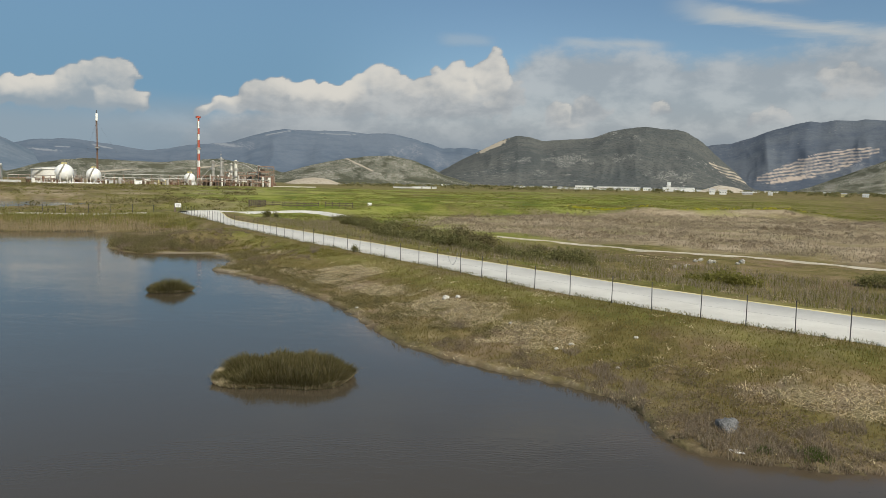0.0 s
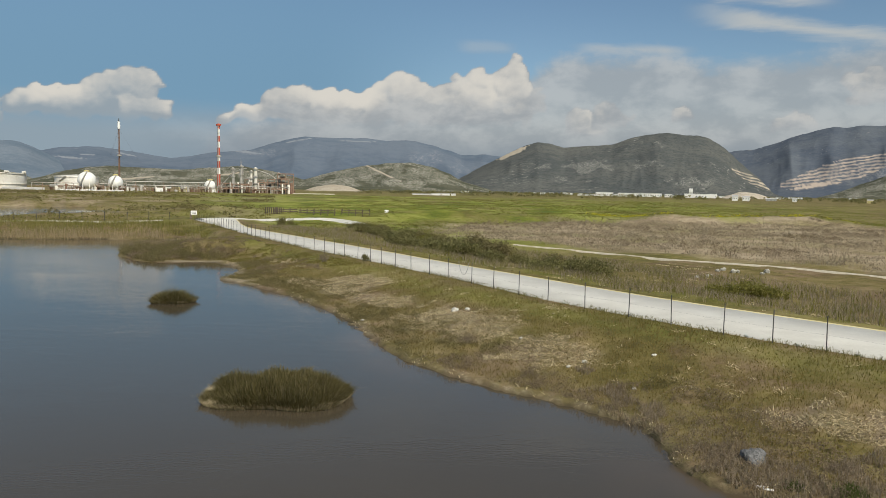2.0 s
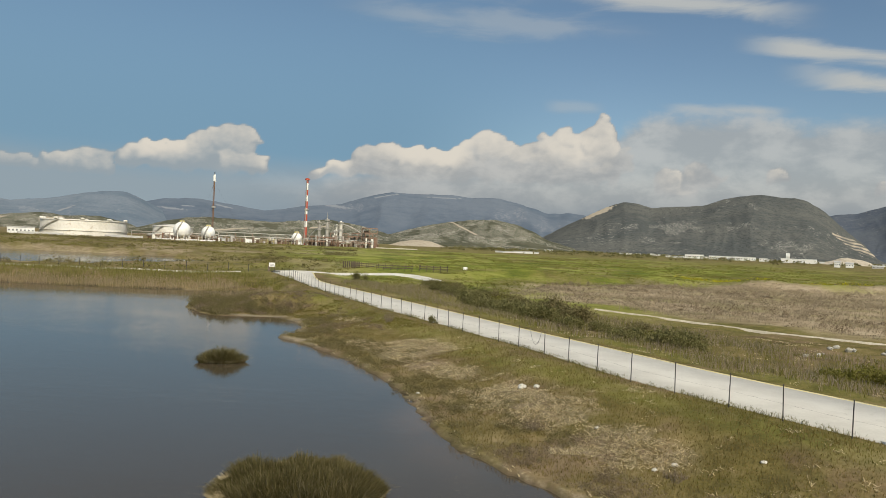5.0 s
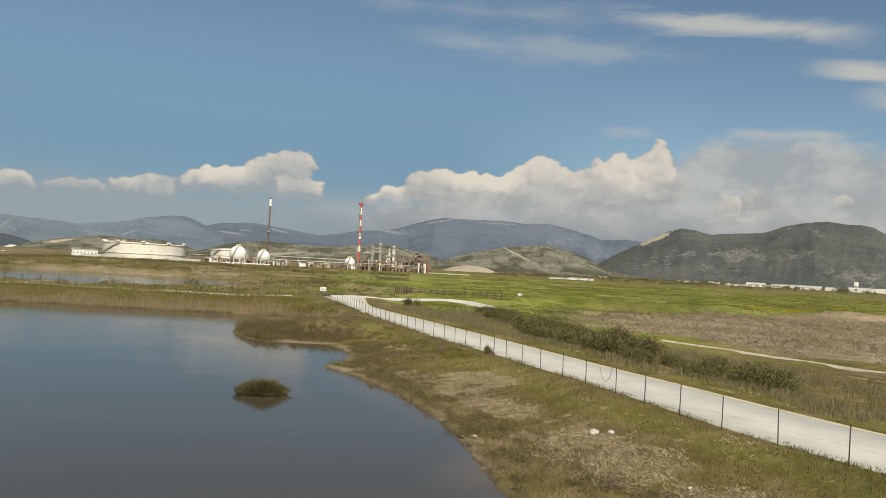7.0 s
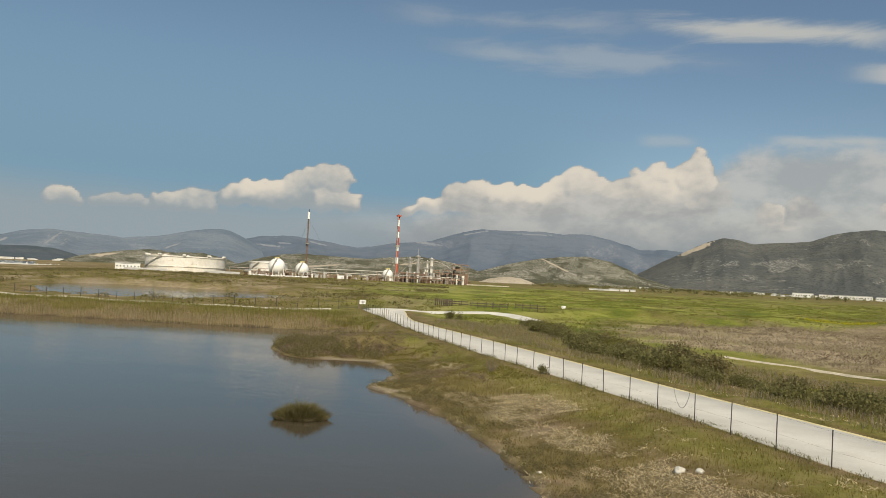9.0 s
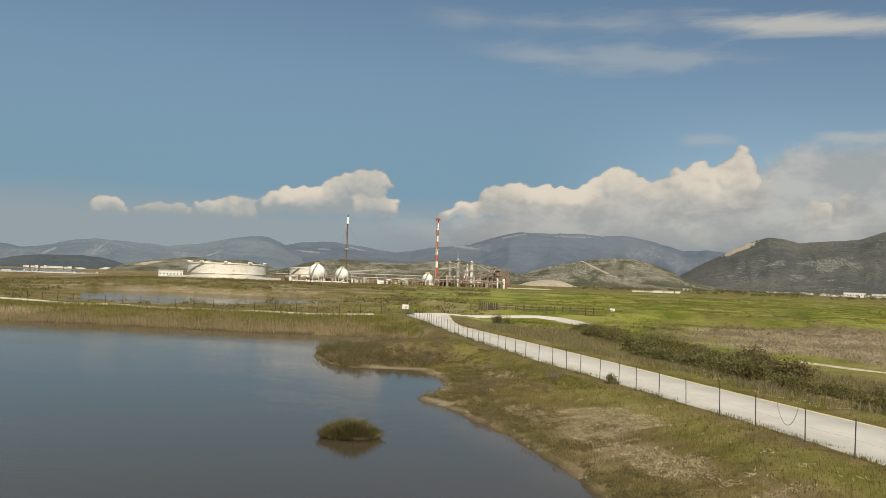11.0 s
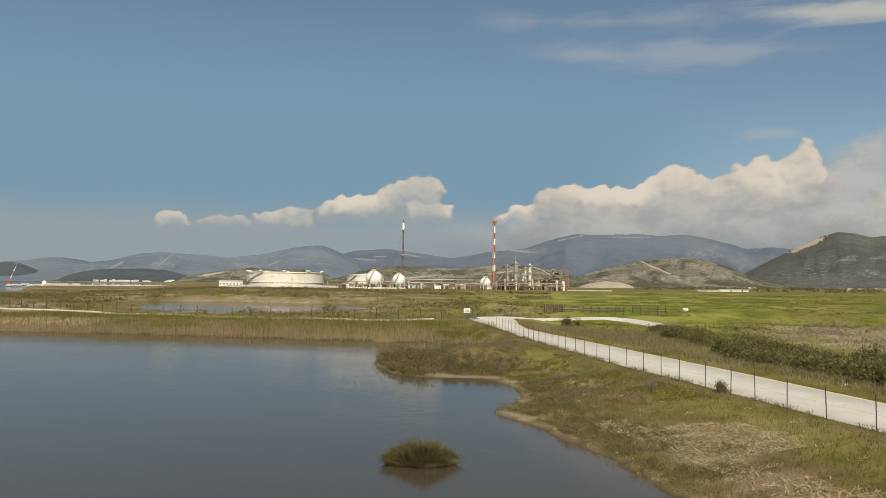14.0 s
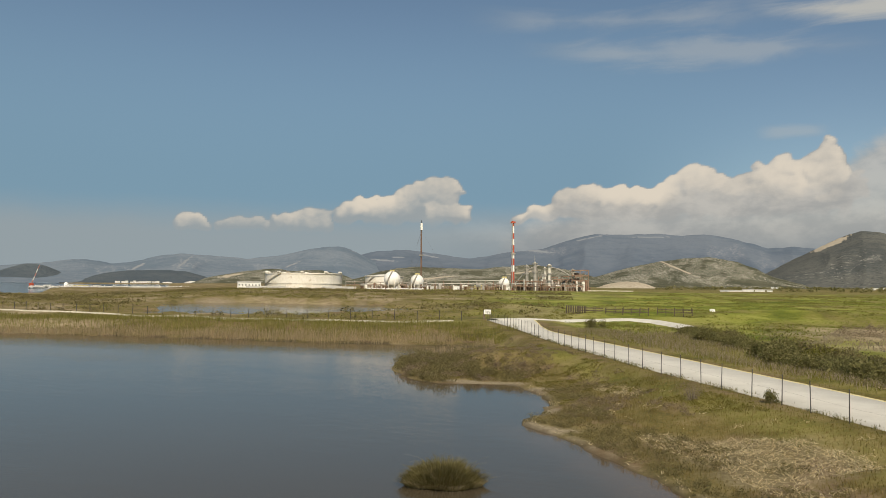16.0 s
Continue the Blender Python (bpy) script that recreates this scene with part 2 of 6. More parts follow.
SPOIL = [(-112, 236), (-70, 243), (-20, 252), (40, 265), (110, 255)]
ROAD_MID = [((a[0] + b[0]) / 2, (a[1] + b[1]) / 2) for a, b in zip(ROAD_NEAR, ROAD_FAR)]
SHORE_C = [tuple(p) for p in curvy(SHORE, 1.2)]
LAGOON_C = SHORE_C + LAGOON[len(SHORE):]
RN, RF = curvy(ROAD_NEAR, 1.5), curvy(ROAD_FAR, 1.5)
ROAD_POLY = [tuple(p) for p in RN] + [tuple(p) for p in RF[::-1]]


def plan(x, y):
    """Ground height and what covers it at places x, y."""
    x, y = np.asarray(x, float), np.asarray(y, float)
    r, az = np.hypot(x, y), np.degrees(np.arctan2(x, y))
    near = r < 420
    d = np.full(x.shape, 60.0)
    d[near] = away(x[near], y[near], SHORE_C) + fbm(x[near] * 0.9, y[near] * 0.9, 40, 3) * 0.55
    wet = np.zeros(x.shape, bool)
    wet[near] = inside(x[near], y[near], LAGOON_C)
    d = np.where(wet, -d, d)
    road = np.full(x.shape, 200.0)
    road[near] = away(x[near], y[near], [tuple(p) for p in curvy(ROAD_MID, 4.0)])
    right = x * 0.85 + y * 0.52 > 0.85 * 4 + 0.52 * 74
    reedy = smooth(y, 118, 132) * smooth(-x, 46, 56)
    # bank up from the water, the dyke with the road, the flat behind it, and a slow rise inland
    z = 0.26 * smooth(d, 0, 0.4) + 1.9 * smooth(d, 0.6, 15)
    z = z - 0.8 * smooth(road, 6, 15) * smooth(d, 18, 30)
    z = z + 3.8 * smooth(r, 230, 560) * smooth(az, -46, -39) + 3.0 * smooth(r, 1500, 4200)
    spoil = np.full(x.shape, 200.0)
    spoil[near] = away(x[near], y[near], SPOIL)
    z = z + 2.3 * smooth(-spoil, -34, -4) * (0.75 + fbm(x / 17, y / 13, 5, 3))
    z = z + (fbm(x / 7, y / 7, 3, 4) * 0.5 * smooth(d, 1, 6) + fbm(x / 1.4, y / 1.4, 9, 2) * 0.13 * smooth(d, 0.3, 2)) * np.where(road < 6.5, 0.15, 1)
    z = z * (1 - 0.72 * smooth(-x, 33, 38) * smooth(-d, -11, -5) * smooth(y, 98, 103) * smooth(-y, -140, -128))
    flat = smooth(-road, -7.5, -5.2)
    z = z * (1 - flat) + 2.1 * flat
    z = np.where(d < 0, -0.75 * smooth(-d, 0, 7) - 0.05, z)
    pond = np.full(x.shape, 99.0)
    pond[near] = away(x[near], y[near], POND)
    pin = np.zeros(x.shape, bool)
    pin[near] = inside(x[near], y[near], POND)
    pond = np.where(pin, -pond, pond) + np.where(near, fbm(x / 12, y / 12, 21, 3) * 16, 0)
    z = np.where(near & (y > 190), z + (-0.1 - z) * smooth(-pond, -9, 3), z)
    sea = smooth(-az, 50.5, 52.5) * smooth(r, 600, 640) + smooth(-az, 44, 45) * smooth(r, 1120, 1160) * smooth(-r, -2600, -2500)
    z = z * (1 - np.clip(sea, 0, 1)) - 1.5 * np.clip(sea, 0, 1)
    return z, d, road, pond, sea, spoil


def ground_at(x, y):
    return plan(np.atleast_1d(x), np.atleast_1d(y))[0]


# ---- ground ----
def ground_material():
    m, t, p = start("grassland")
    v = where(t)
    big, mid, fine = noisy(t, v, 0.06, 4, 0.6), noisy(t, v, 0.45, 5, 0.65), noisy(t, v, 4.5, 6, 0.7)
    mix1 = calc(t, 'ADD', calc(t, 'MULTIPLY', big, 0.3), calc(t, 'ADD', calc(t, 'MULTIPLY', mid, 0.4), calc(t, 'MULTIPLY', fine, 0.3)))
    grass = ramp(t, fit01(t, mix1, 0.36, 0.66), [(0.0, (0.08, 0.065, 0.023)), (0.35, (0.14, 0.115, 0.038)), (0.65, (0.19, 0.15, 0.06)), (1.0, (0.27, 0.205, 0.108))])
    lush = calc(t, 'ADD', calc(t, 'MULTIPLY', noisy(t, v, 0.045, 5, 0.65, 0.4), 0.6), calc(t, 'MULTIPLY', mix1, 0.4))
    green = ramp(t, fit01(t, lush, 0.4, 0.6), [(0.0, (0.095, 0.118, 0.018)), (0.5, (0.19, 0.21, 0.035)), (1.0, (0.29, 0.285, 0.075))])
    tan = ramp(t, fit01(t, mix1, 0.38, 0.64), [(0.0, (0.24, 0.185, 0.11)), (0.5, (0.36, 0.285, 0.185)), (1.0, (0.45, 0.37, 0.255))])
    soil = ramp(t, fit01(t, fine, 0.3, 0.7), [(0.0, (0.14, 0.11, 0.075)), (1.0, (0.36, 0.30, 0.21))])
    mud = ramp(t, fit01(t, mid, 0.3, 0.7), [(0.0, (0.05, 0.04, 0.028)), (1.0, (0.085, 0.07, 0.045))])
    rusty = ramp(t, fit01(t, mix1, 0.36, 0.66), [(0.0, (0.115, 0.078, 0.042)), (1.0, (0.27, 0.195, 0.115))])
    grass = blend(t, fit01(t, noisy(t, v, 0.17, 5, 0.65, 0.5), 0.46, 0.64), grass, rusty)
    col = blend(t, attr(t, "green"), grass, green)
    col = blend(t, attr(t, "tan"), col, tan)
    col = blend(t, attr(t, "bare"), col, soil)
    sand = ramp(t, fit01(t, fine, 0.3, 0.7), [(0.0, (0.17, 0.135, 0.085)), (1.0, (0.35, 0.295, 0.205))])
    col = blend(t, attr(t, "sand"), col, sand)
    col = blend(t, attr(t, "mud"), col, mud)
    put(t, p.inputs["Base Color"], col)
    p.inputs["Roughness"].default_value = 0.95
    p.inputs["Specular IOR Level"].default_value = 0.1
    put(t, p.inputs["Normal"], bumped(t, calc(t, 'ADD', mid, fine), 0.5, 0.12))
    return m


az = np.radians(np.r_[np.arange(-180, -72, 4.0), np.arange(-72, 48, 0.36), np.arange(48, 180, 4.0)])
rad = [2.0]
while rad[-1] < 4880:
    rad.append(rad[-1] * (1.0095 if 34 < rad[-1] < 135 else 1.021))
rad = np.array(rad)
R, A = np.meshgrid(rad, az, indexing="ij")
GX, GY = R * np.sin(A), R * np.cos(A) - 8
GZ, GD, GROAD, GPOND, GSEA, GSPOIL = plan(GX, GY)
far = np.hypot(GX, GY)
TAN_FIELD = [(-9, 157), (1, 214), (44, 245), (100, 250), (150, 230), (120, 80), (80, 60), (62, 92), (44, 110), (22, 130)]
tan = smooth(np.where(inside(GX, GY, TAN_FIELD), 1, -1) * away(GX, GY, TAN_FIELD + TAN_FIELD[:1]) + fbm(GX / 14, GY / 14, 31, 3) * 26, -6, 12) * (0.6 + 0.4 * smooth(fbm(GX / 12, GY / 7, 33, 3), -0.25, 0.2))
green = smooth(GROAD, 7, 12) * smooth(far, 100, 160) * smooth(-np.degrees(A), -36, -8) * smooth(GD, 25, 40)
green = np.maximum(green, smooth(-GSPOIL, -42, -25)) * (1 - 0.3 * smooth(fbm(GX / 30, GY / 30, 51, 3), 0.0, 0.4))
green = np.maximum(green, 0.35 * smooth(-np.abs(GROAD - 7.5), -3, -0.5))
green = green * (1 - 0.55 * smooth(fbm(GX / 9, GY / 13, 55, 4) + 0.5 * fbm(GX / 60, GY / 30, 57, 3), 0.02, 0.3) * smooth(far, 120, 200))
green = green * (1 - smooth(-np.degrees(A), 15, 27) * 0.9) * (1 - 0.6 * smooth(far, 480, 1000)) * (1 - 0.6 * smooth(np.abs(fbm(GX / 300, GY / 110, 59, 2)), 0.02, 0.1) * smooth(far, 420, 700))
LITTER = [(-0.6, 58.0, 6.5, 3.4, -55), (5.0, 48.6, 4.2, 2.6, -42), (-7.5, 69.5, 3.2, 2.0, -50), (-12.6, 77.8, 5.0, 3.4, -50), (-17.8, 81.8, 3.0, 1.6, -40), (18.2, 34.3, 3.6, 1.7, -38), (21.5, 33.5, 4.2, 2.2, -35), (-25.5, 102, 3.6, 1.2, -50)]
SANDS = [(-28.9, 85.7, 2.0, 0.9), (-28.6, 91.6, 1.3, 1.5), (-37.0, 106.2, 2.2, 0.9), (-41.0, 105.6, 2.6, 0.9), (-26.0, 84.4, 2.0, 0.8), (-32.5, 102.8, 1.5, 0.9)]


def litter(x, y):
    out = np.zeros(np.shape(x))
    for cx, cy, a, b, turn in LITTER:
        c, s = math.cos(radians(turn)), math.sin(radians(turn))
        u, w = (x - cx) * c + (y - cy) * s, -(x - cx) * s + (y - cy) * c
        out = np.maximum(out, smooth(1.25 - np.hypot(u / a, w / b) + fbm(x / 2.2, y / 2.2, 61, 3) * 0.9, 0.0, 0.6))
    return out


def sands(x, y):
    out = np.zeros(np.shape(x))
    for cx, cy, a, b in SANDS:
        out = np.maximum(out, smooth(1.3 - np.hypot((x - cx) / a, (y - cy) / b), 0.0, 0.5))
    return out


bare = np.maximum(0.45 * litter(GX, GY), smooth(-np.abs(GD - 0.2), -0.3, -0.1) * 0.22 * (far < 260))
bare = np.maximum(bare, smooth(-np.abs(GPOND + 1), -3, -1) * 0.14)
tan = np.maximum(tan, 0.7 * smooth(fbm(GX / 22, GY / 22, 151, 4), 0.0, 0.35) * smooth(-np.degrees(A), 10, 22) * (far > 190))
bare = np.maximum(bare, 0.7 * smooth(fbm(GX / 16, GY / 7, 153, 3), 0.36, 0.44) * smooth(-np.degrees(A), 24, 30) * smooth(far, 290, 330) * smooth(-far, -420, -380))
tan = np.maximum(tan, 0.12 * smooth(-np.abs(GD - 2.2), -2.6, -0.6) * (far < 200))
ground = mesh_of("ground", np.stack([GX, GY, GZ], -1).reshape(-1, 3), grid_faces(len(rad), len(az), True)[:, ::-1], ground_material(), shade=True,
                 attrs={"tan": np.clip(tan, 0, 1).ravel(), "green": np.clip(green, 0, 1).ravel(), "bare": np.clip(bare, 0, 1).ravel(), "mud": smooth(-GD, -0.16, 0.06).ravel(),
                        "sand": np.maximum(sands(GX, GY), 0.6 * smooth(-np.abs(GD - 0.25), -0.22, -0.08) * smooth(fbm(GX / 2, GY / 2, 67, 3), -0.1, 0.12) * (far < 130) * smooth(GY, 33, 38)).ravel()})
tagged(ground, "olive spring grassland with dry tan patches reaching the mountains", "ground", kind="structure")


# ---- water ----
def water_material(name, base, wave, scale):
    m, t, p = start(name)
    v = where(t)
    deep = blend(t, noisy(t, v, 0.05, 3), base, tuple(c * 0.8 for c in base))
    put(t, p.inputs["Base Color"], blend(t, attr(t, "shoal"), deep, (0.115, 0.08, 0.048)))
    p.inputs["Roughness"].default_value = 0.06
    p.inputs["IOR"].default_value = 1.33
    ripples = calc(t, 'ADD', noisy(t, stretch(t, v, (1, 2.2, 1)), scale, 3, 0.5), calc(t, 'MULTIPLY', noisy(t, stretch(t, v, (1, 1.7, 1)), scale * 0.22, 2), 1.6))
    gusts = fit01(t, noisy(t, stretch(t, v, (1, 2, 1)), 0.035, 3), 0.38, 0.66, 0.35, 1.0)
    put(t, p.inputs["Normal"], bumped(t, calc(t, 'MULTIPLY', ripples, gusts), 1.0, wave))
    return m


def sheet(name, x0, y0, x1, y1, z, mat, label, cat):
    ob = mesh_of(name, [(x0, y0, z), (x1, y0, z), (x1, y1, z), (x0, y1, z)], [(0, 1, 2, 3)], mat)
    return tagged(ob, label, cat, kind="structure")


lagoon_mat = water_material("lagoon_water", (0.074, 0.059, 0.038), 0.009, 2.6)
wx, wy = np.meshgrid(np.r_[-290, np.arange(-70, 60, 1.3), 115], np.r_[-170, np.arange(10, 150, 1.3), 165], indexing="xy")
shoal = smooth(plan(wx, wy)[1], -4.5, -0.6) * (0.35 + 1.3 * fbm(wx / 6, wy / 6, 161, 3))
lagoon = mesh_of("water", np.stack([wx, wy, 0 * wx], -1).reshape(-1, 3), grid_faces(*wx.shape), lagoon_mat, shade=True, attrs={"shoal": np.clip(shoal, 0, 1).ravel()})
tagged(lagoon, "dark murky lagoon water with faint ripples", "water", kind="structure")
sheet("pond_water", -262, 195, -110, 325, 0.62, water_material("pond_surface", (0.07, 0.065, 0.05), 0.01, 3.0), "pale shallow marsh pond reflecting the sky", "water")
sheet("sea", -4600, 300, -500, 3200, -0.4, water_material("sea_surface", (0.03, 0.09, 0.14), 0.12, 0.5), "grey-blue sea beyond the marsh", "water")


# ---- road, tracks ----
concrete = surface("pale_concrete", (0.56, 0.53, 0.465), (0.65, 0.622, 0.55), 0.35, 14, 0.85, bump=0.15, dist=0.01, c3=(0.5, 0.475, 0.41), at3=0.62)
cream = surface("cream_edge", (0.68, 0.58, 0.28), (0.76, 0.67, 0.38), 1.0, 8, 0.85)
dirt = surface("white_gravel", (0.40, 0.37, 0.28), (0.54, 0.50, 0.4), 0.6, 8, 0.95)


def ribbon(name, left, right, z0, z1, mat, parent=None):
    """A slab between two edge lines, with sides."""
    n = len(left)
    top = np.concatenate([np.c_[left, np.full(n, z0)], np.c_[left, np.full(n, z1)], np.c_[right, np.full(n, z1)], np.c_[right, np.full(n, z0)]])
    f = [[k * n + i, k * n + i + 1, (k + 1) * n + i + 1, (k + 1) * n + i] for k in range(3) for i in range(n - 1)]
    return mesh_of(name, top, f, mat, parent)


def paired(left, right, count):
    a, b = resample(left, 0.5), resample(right, 0.5)
    s = np.linspace(0, 1, count)
    pick = lambda p: np.stack([np.interp(s, np.linspace(0, 1, len(p)), p[:, k]) for k in (0, 1)], 1)
    return pick(a), pick(b)


ra, rb = paired(RN, RF, 140)
road = tagged(ribbon("road", ra, rb, 1.9, 2.22, concrete), "pale bleached concrete dyke road with a cream edge", "road", kind="structure")
out = (rb - ra) / np.linalg.norm(rb - ra, axis=1, keepdims=True)
tagged(ribbon("kerb", rb - out * 0.02, rb + out * 0.22, 1.9, 2.25, cream), "low cream kerb along the far edge of the road", "kerb", kind="structure")


def offset(line, w):
    g = np.gradient(line, axis=0)
    g /= np.linalg.norm(g, axis=1, keepdims=True) + 1e-9
    side = np.stack([-g[:, 1], g[:, 0]], 1)
    return line + side * w, line - side * w


def draped(name, line, w, mat, lift, label, kind="road"):
    p = curvy(line, 2.0)
    a, b = offset(p, w)
    rows = [a + (b - a) * f for f in (0, 0.33, 0.67, 1)]
    level = ground_at(p[:, 0], p[:, 1])
    for _ in range(6):
        level[1:-1] = (level[:-2] + 2 * level[1:-1] + level[2:]) / 4
    v = np.concatenate([np.c_[q, level + (lift if 0 < i < 3 else -0.3)] for i, q in enumerate(rows)])
    return tagged(mesh_of(name, v, grid_faces(4, len(p)), mat, shade=True), label, kind, kind="structure")


draped("road_branch", BRANCH, 3.4, concrete, 0.42, "pale concrete branch road past the field")
draped("track", TRACK, 0.5, dirt, 0.36, "narrow whitish gravel track behind the reeds")
draped("field_track", FIELD_TRACK, 0.42, surface("earth_path", (0.42, 0.37, 0.28), (0.58, 0.52, 0.41), 0.6, 8, 0.95), 0.2, "narrow worn earth path through scrub")


# ---- mountains ----
def mountain_material(name, low, high, rock, speck=0.55, scale=0.02, scar=(0.5, 0.43, 0.33), dotted=0.75):
    m, t, p = start(name)
    v = where(t)
    a, b = noisy(t, v, scale * 0.25, 5, 0.6), noisy(t, v, scale * 2.2, 7, 0.75)
    col = blend(t, fit01(t, calc(t, 'ADD', calc(t, 'MULTIPLY', a, 0.6), calc(t, 'MULTIPLY', b, 0.4)), 0.38, 0.62), low, high)
    dots = fit01(t, noisy(t, v, scale * 9, 4, 0.7), 0.52, 0.6)
    col = blend(t, calc(t, 'MULTIPLY', dots, dotted), col, tuple(c * 0.62 for c in low))
    spots = calc(t, 'MULTIPLY', fit01(t, noisy(t, v, scale * 3.5, 6, 0.8), speck, speck + 0.07), fit01(t, noisy(t, v, scale * 0.22, 3), 0.46, 0.58))
    col = blend(t, spots, col, rock)
    pale = calc(t, 'MULTIPLY', calc(t, 'MULTIPLY', attr(t, "rocky"), 0.75), fit01(t, noisy(t, v, scale * 13, 3, 0.7), 0.5, 0.57))
    col = blend(t, pale, col, rock)
    col = blend(t, attr(t, "scar"), col, blend(t, b, scar, tuple(c * 0.75 for c in scar)))
    put(t, p.inputs["Base Color"], col)
    p.inputs["Roughness"].default_value = 1.0
    p.inputs["Specular IOR Level"].default_value = 0.0
    put(t, p.inputs["Normal"], bumped(t, calc(t, 'ADD', b, calc(t, 'MULTIPLY', a, 3.0)), 0.6, 5.0))
    return m


def range_of(name, crest, dist, depth, mat, label, seed, rough=0.12, base=2.0, step=0.12, rows=40, scars=(), terraces=(), rocky=()):
    """A mountain range as a slope from its foot up to a crest given as (azimuth, elevation) pairs, and down behind."""
    ca, ce = np.array(crest).T
    a = np.arange(ca[0], ca[-1] + step, step)
    e = np.interp(a, ca, ce)
    for _ in range(int(0.5 / step)):
        e[1:-1] = (e[:-2] + 2 * e[1:-1] + e[2:]) / 4
    ragged = dist * np.radians(vnoise(a * 1.6, a * 0, seed) * 0.05 + vnoise(a * 5, a * 0, seed + 1) * 0.025)
    top = np.maximum(dist * np.tan(np.radians(e)) + 10.5, 0.5)
    s = np.r_[np.linspace(0, 1, rows), 1.12, 1.3]
    S, AA = np.meshgrid(s, a, indexing="ij")
    rise = np.where(S <= 1, np.clip(S, 0, 1) ** 1.25, 1 - (S - 1) * 1.6)
    bent = AA + 1.5 * fbm(AA * 0.25, S * 1.2, seed + 2, 3)
    spur = 0.75 - 2 * np.abs(vnoise(bent * 0.24 + 7, S * 0.7, seed + 3)) - 0.6 * np.abs(vnoise(bent * 0.6, S * 1.5, seed + 4)) - 0.2 * np.abs(vnoise(bent * 1.5, S * 4.0, seed + 5))
    shape = rise + rough * spur * np.sin(np.pi * np.clip(S, 0, 1))
    dd = dist - depth * (1 - S) + fbm(AA * 0.5, S * 2, seed + 7, 3) * depth * 0.05 * np.sin(np.pi * np.clip(S, 0, 1))
    z = base + (top[None] - base) * shape + ragged[None] * np.clip(S, 0, 1) ** 12
    x, y = dd * np.sin(np.radians(AA)), dd * np.cos(np.radians(AA))
    el = np.degrees(np.arctan2(z - 10.5, dd))
    scar = np.zeros_like(z)
    for sa, se, wa, we, tilt in scars:
        u, w = (AA - sa) * math.cos(tilt) + (el - se) * math.sin(tilt), -(AA - sa) * math.sin(tilt) + (el - se) * math.cos(tilt)
        scar = np.maximum(scar, smooth(1.2 - np.hypot(u / wa, w / we) + fbm(AA * 6, el * 9, seed + 11, 3) * 0.8, 0, 0.25))
    for a0, e0, a1, e1, w0, lines in terraces:
        f = (AA - a0) / (a1 - a0)
        mid, half = e0 + (e1 - e0) * f, w0 * np.clip(1.25 - np.abs(2 * f - 1), 0, 1)
        band = (np.abs(el - mid) < half) & (f > 0) & (f < 1)
        wave = np.sin((el - mid * 0.55 + fbm(AA * 1.5, el, seed + 13, 2) * 0.12) * lines * 2 * np.pi) + fbm(AA * 5, el * 5, seed + 15, 2) * 1.2
        scar = np.maximum(scar, band * smooth(wave, -0.35, 0.35) * (0.6 + 0.4 * smooth(fbm(AA * 3, el * 3, seed + 19, 3), -0.2, 0.2)))
    rocks = np.zeros_like(z)
    for ra_, re_, wa, we in rocky:
        rocks = np.maximum(rocks, smooth(1.1 - np.hypot((AA - ra_) / wa, (el - re_) / we) + fbm(AA * 2.2, el * 4, seed + 17, 4) * 2.4, 0.05, 0.6) * smooth(1.9 - np.hypot((AA - ra_) / wa, (el - re_) / we), 0, 0.8))
    ob = mesh_of(name, np.stack([x, y, z], -1).reshape(-1, 3), grid_faces(len(s), len(a))[:, ::-1], mat, shade=True, attrs={"scar": scar.ravel(), "rocky": rocks.ravel()})
    return tagged(ob, label, "mountain", kind="structure")


# Distance haze is mixed into these slope colours, bluer and paler, except foot_mat.
far_mat = mountain_material("hazy_far_slopes", (0.10, 0.13, 0.17), (0.145, 0.172, 0.208), (0.23, 0.245, 0.27), 0.62, 0.006, (0.27, 0.29, 0.315), 0.12)
mid_mat = mountain_material("hazy_wooded_slopes", (0.084, 0.092, 0.09), (0.135, 0.136, 0.122), (0.33, 0.315, 0.28), 0.57, 0.012)
right_mat = mountain_material("shaded_hazy_slopes", (0.085, 0.102, 0.13), (0.125, 0.14, 0.157), (0.28, 0.27, 0.255), 0.6, 0.012, (0.52, 0.43, 0.35), 0.35)
foot_mat = mountain_material("rocky_foothill", (0.082, 0.086, 0.06), (0.135, 0.133, 0.092), (0.4, 0.375, 0.31), 0.5, 0.045)
bay_mat = mountain_material("hazy_bay_slopes", (0.128, 0.166, 0.206), (0.185, 0.218, 0.252), (0.29, 0.305, 0.32), 0.6, 0.008, (0.3, 0.31, 0.32), 0.2)
coast_mat = mountain_material("hazy_coast_hill", (0.078, 0.098, 0.115), (0.108, 0.125, 0.135), (0.25, 0.255, 0.26), 0.62, 0.02)

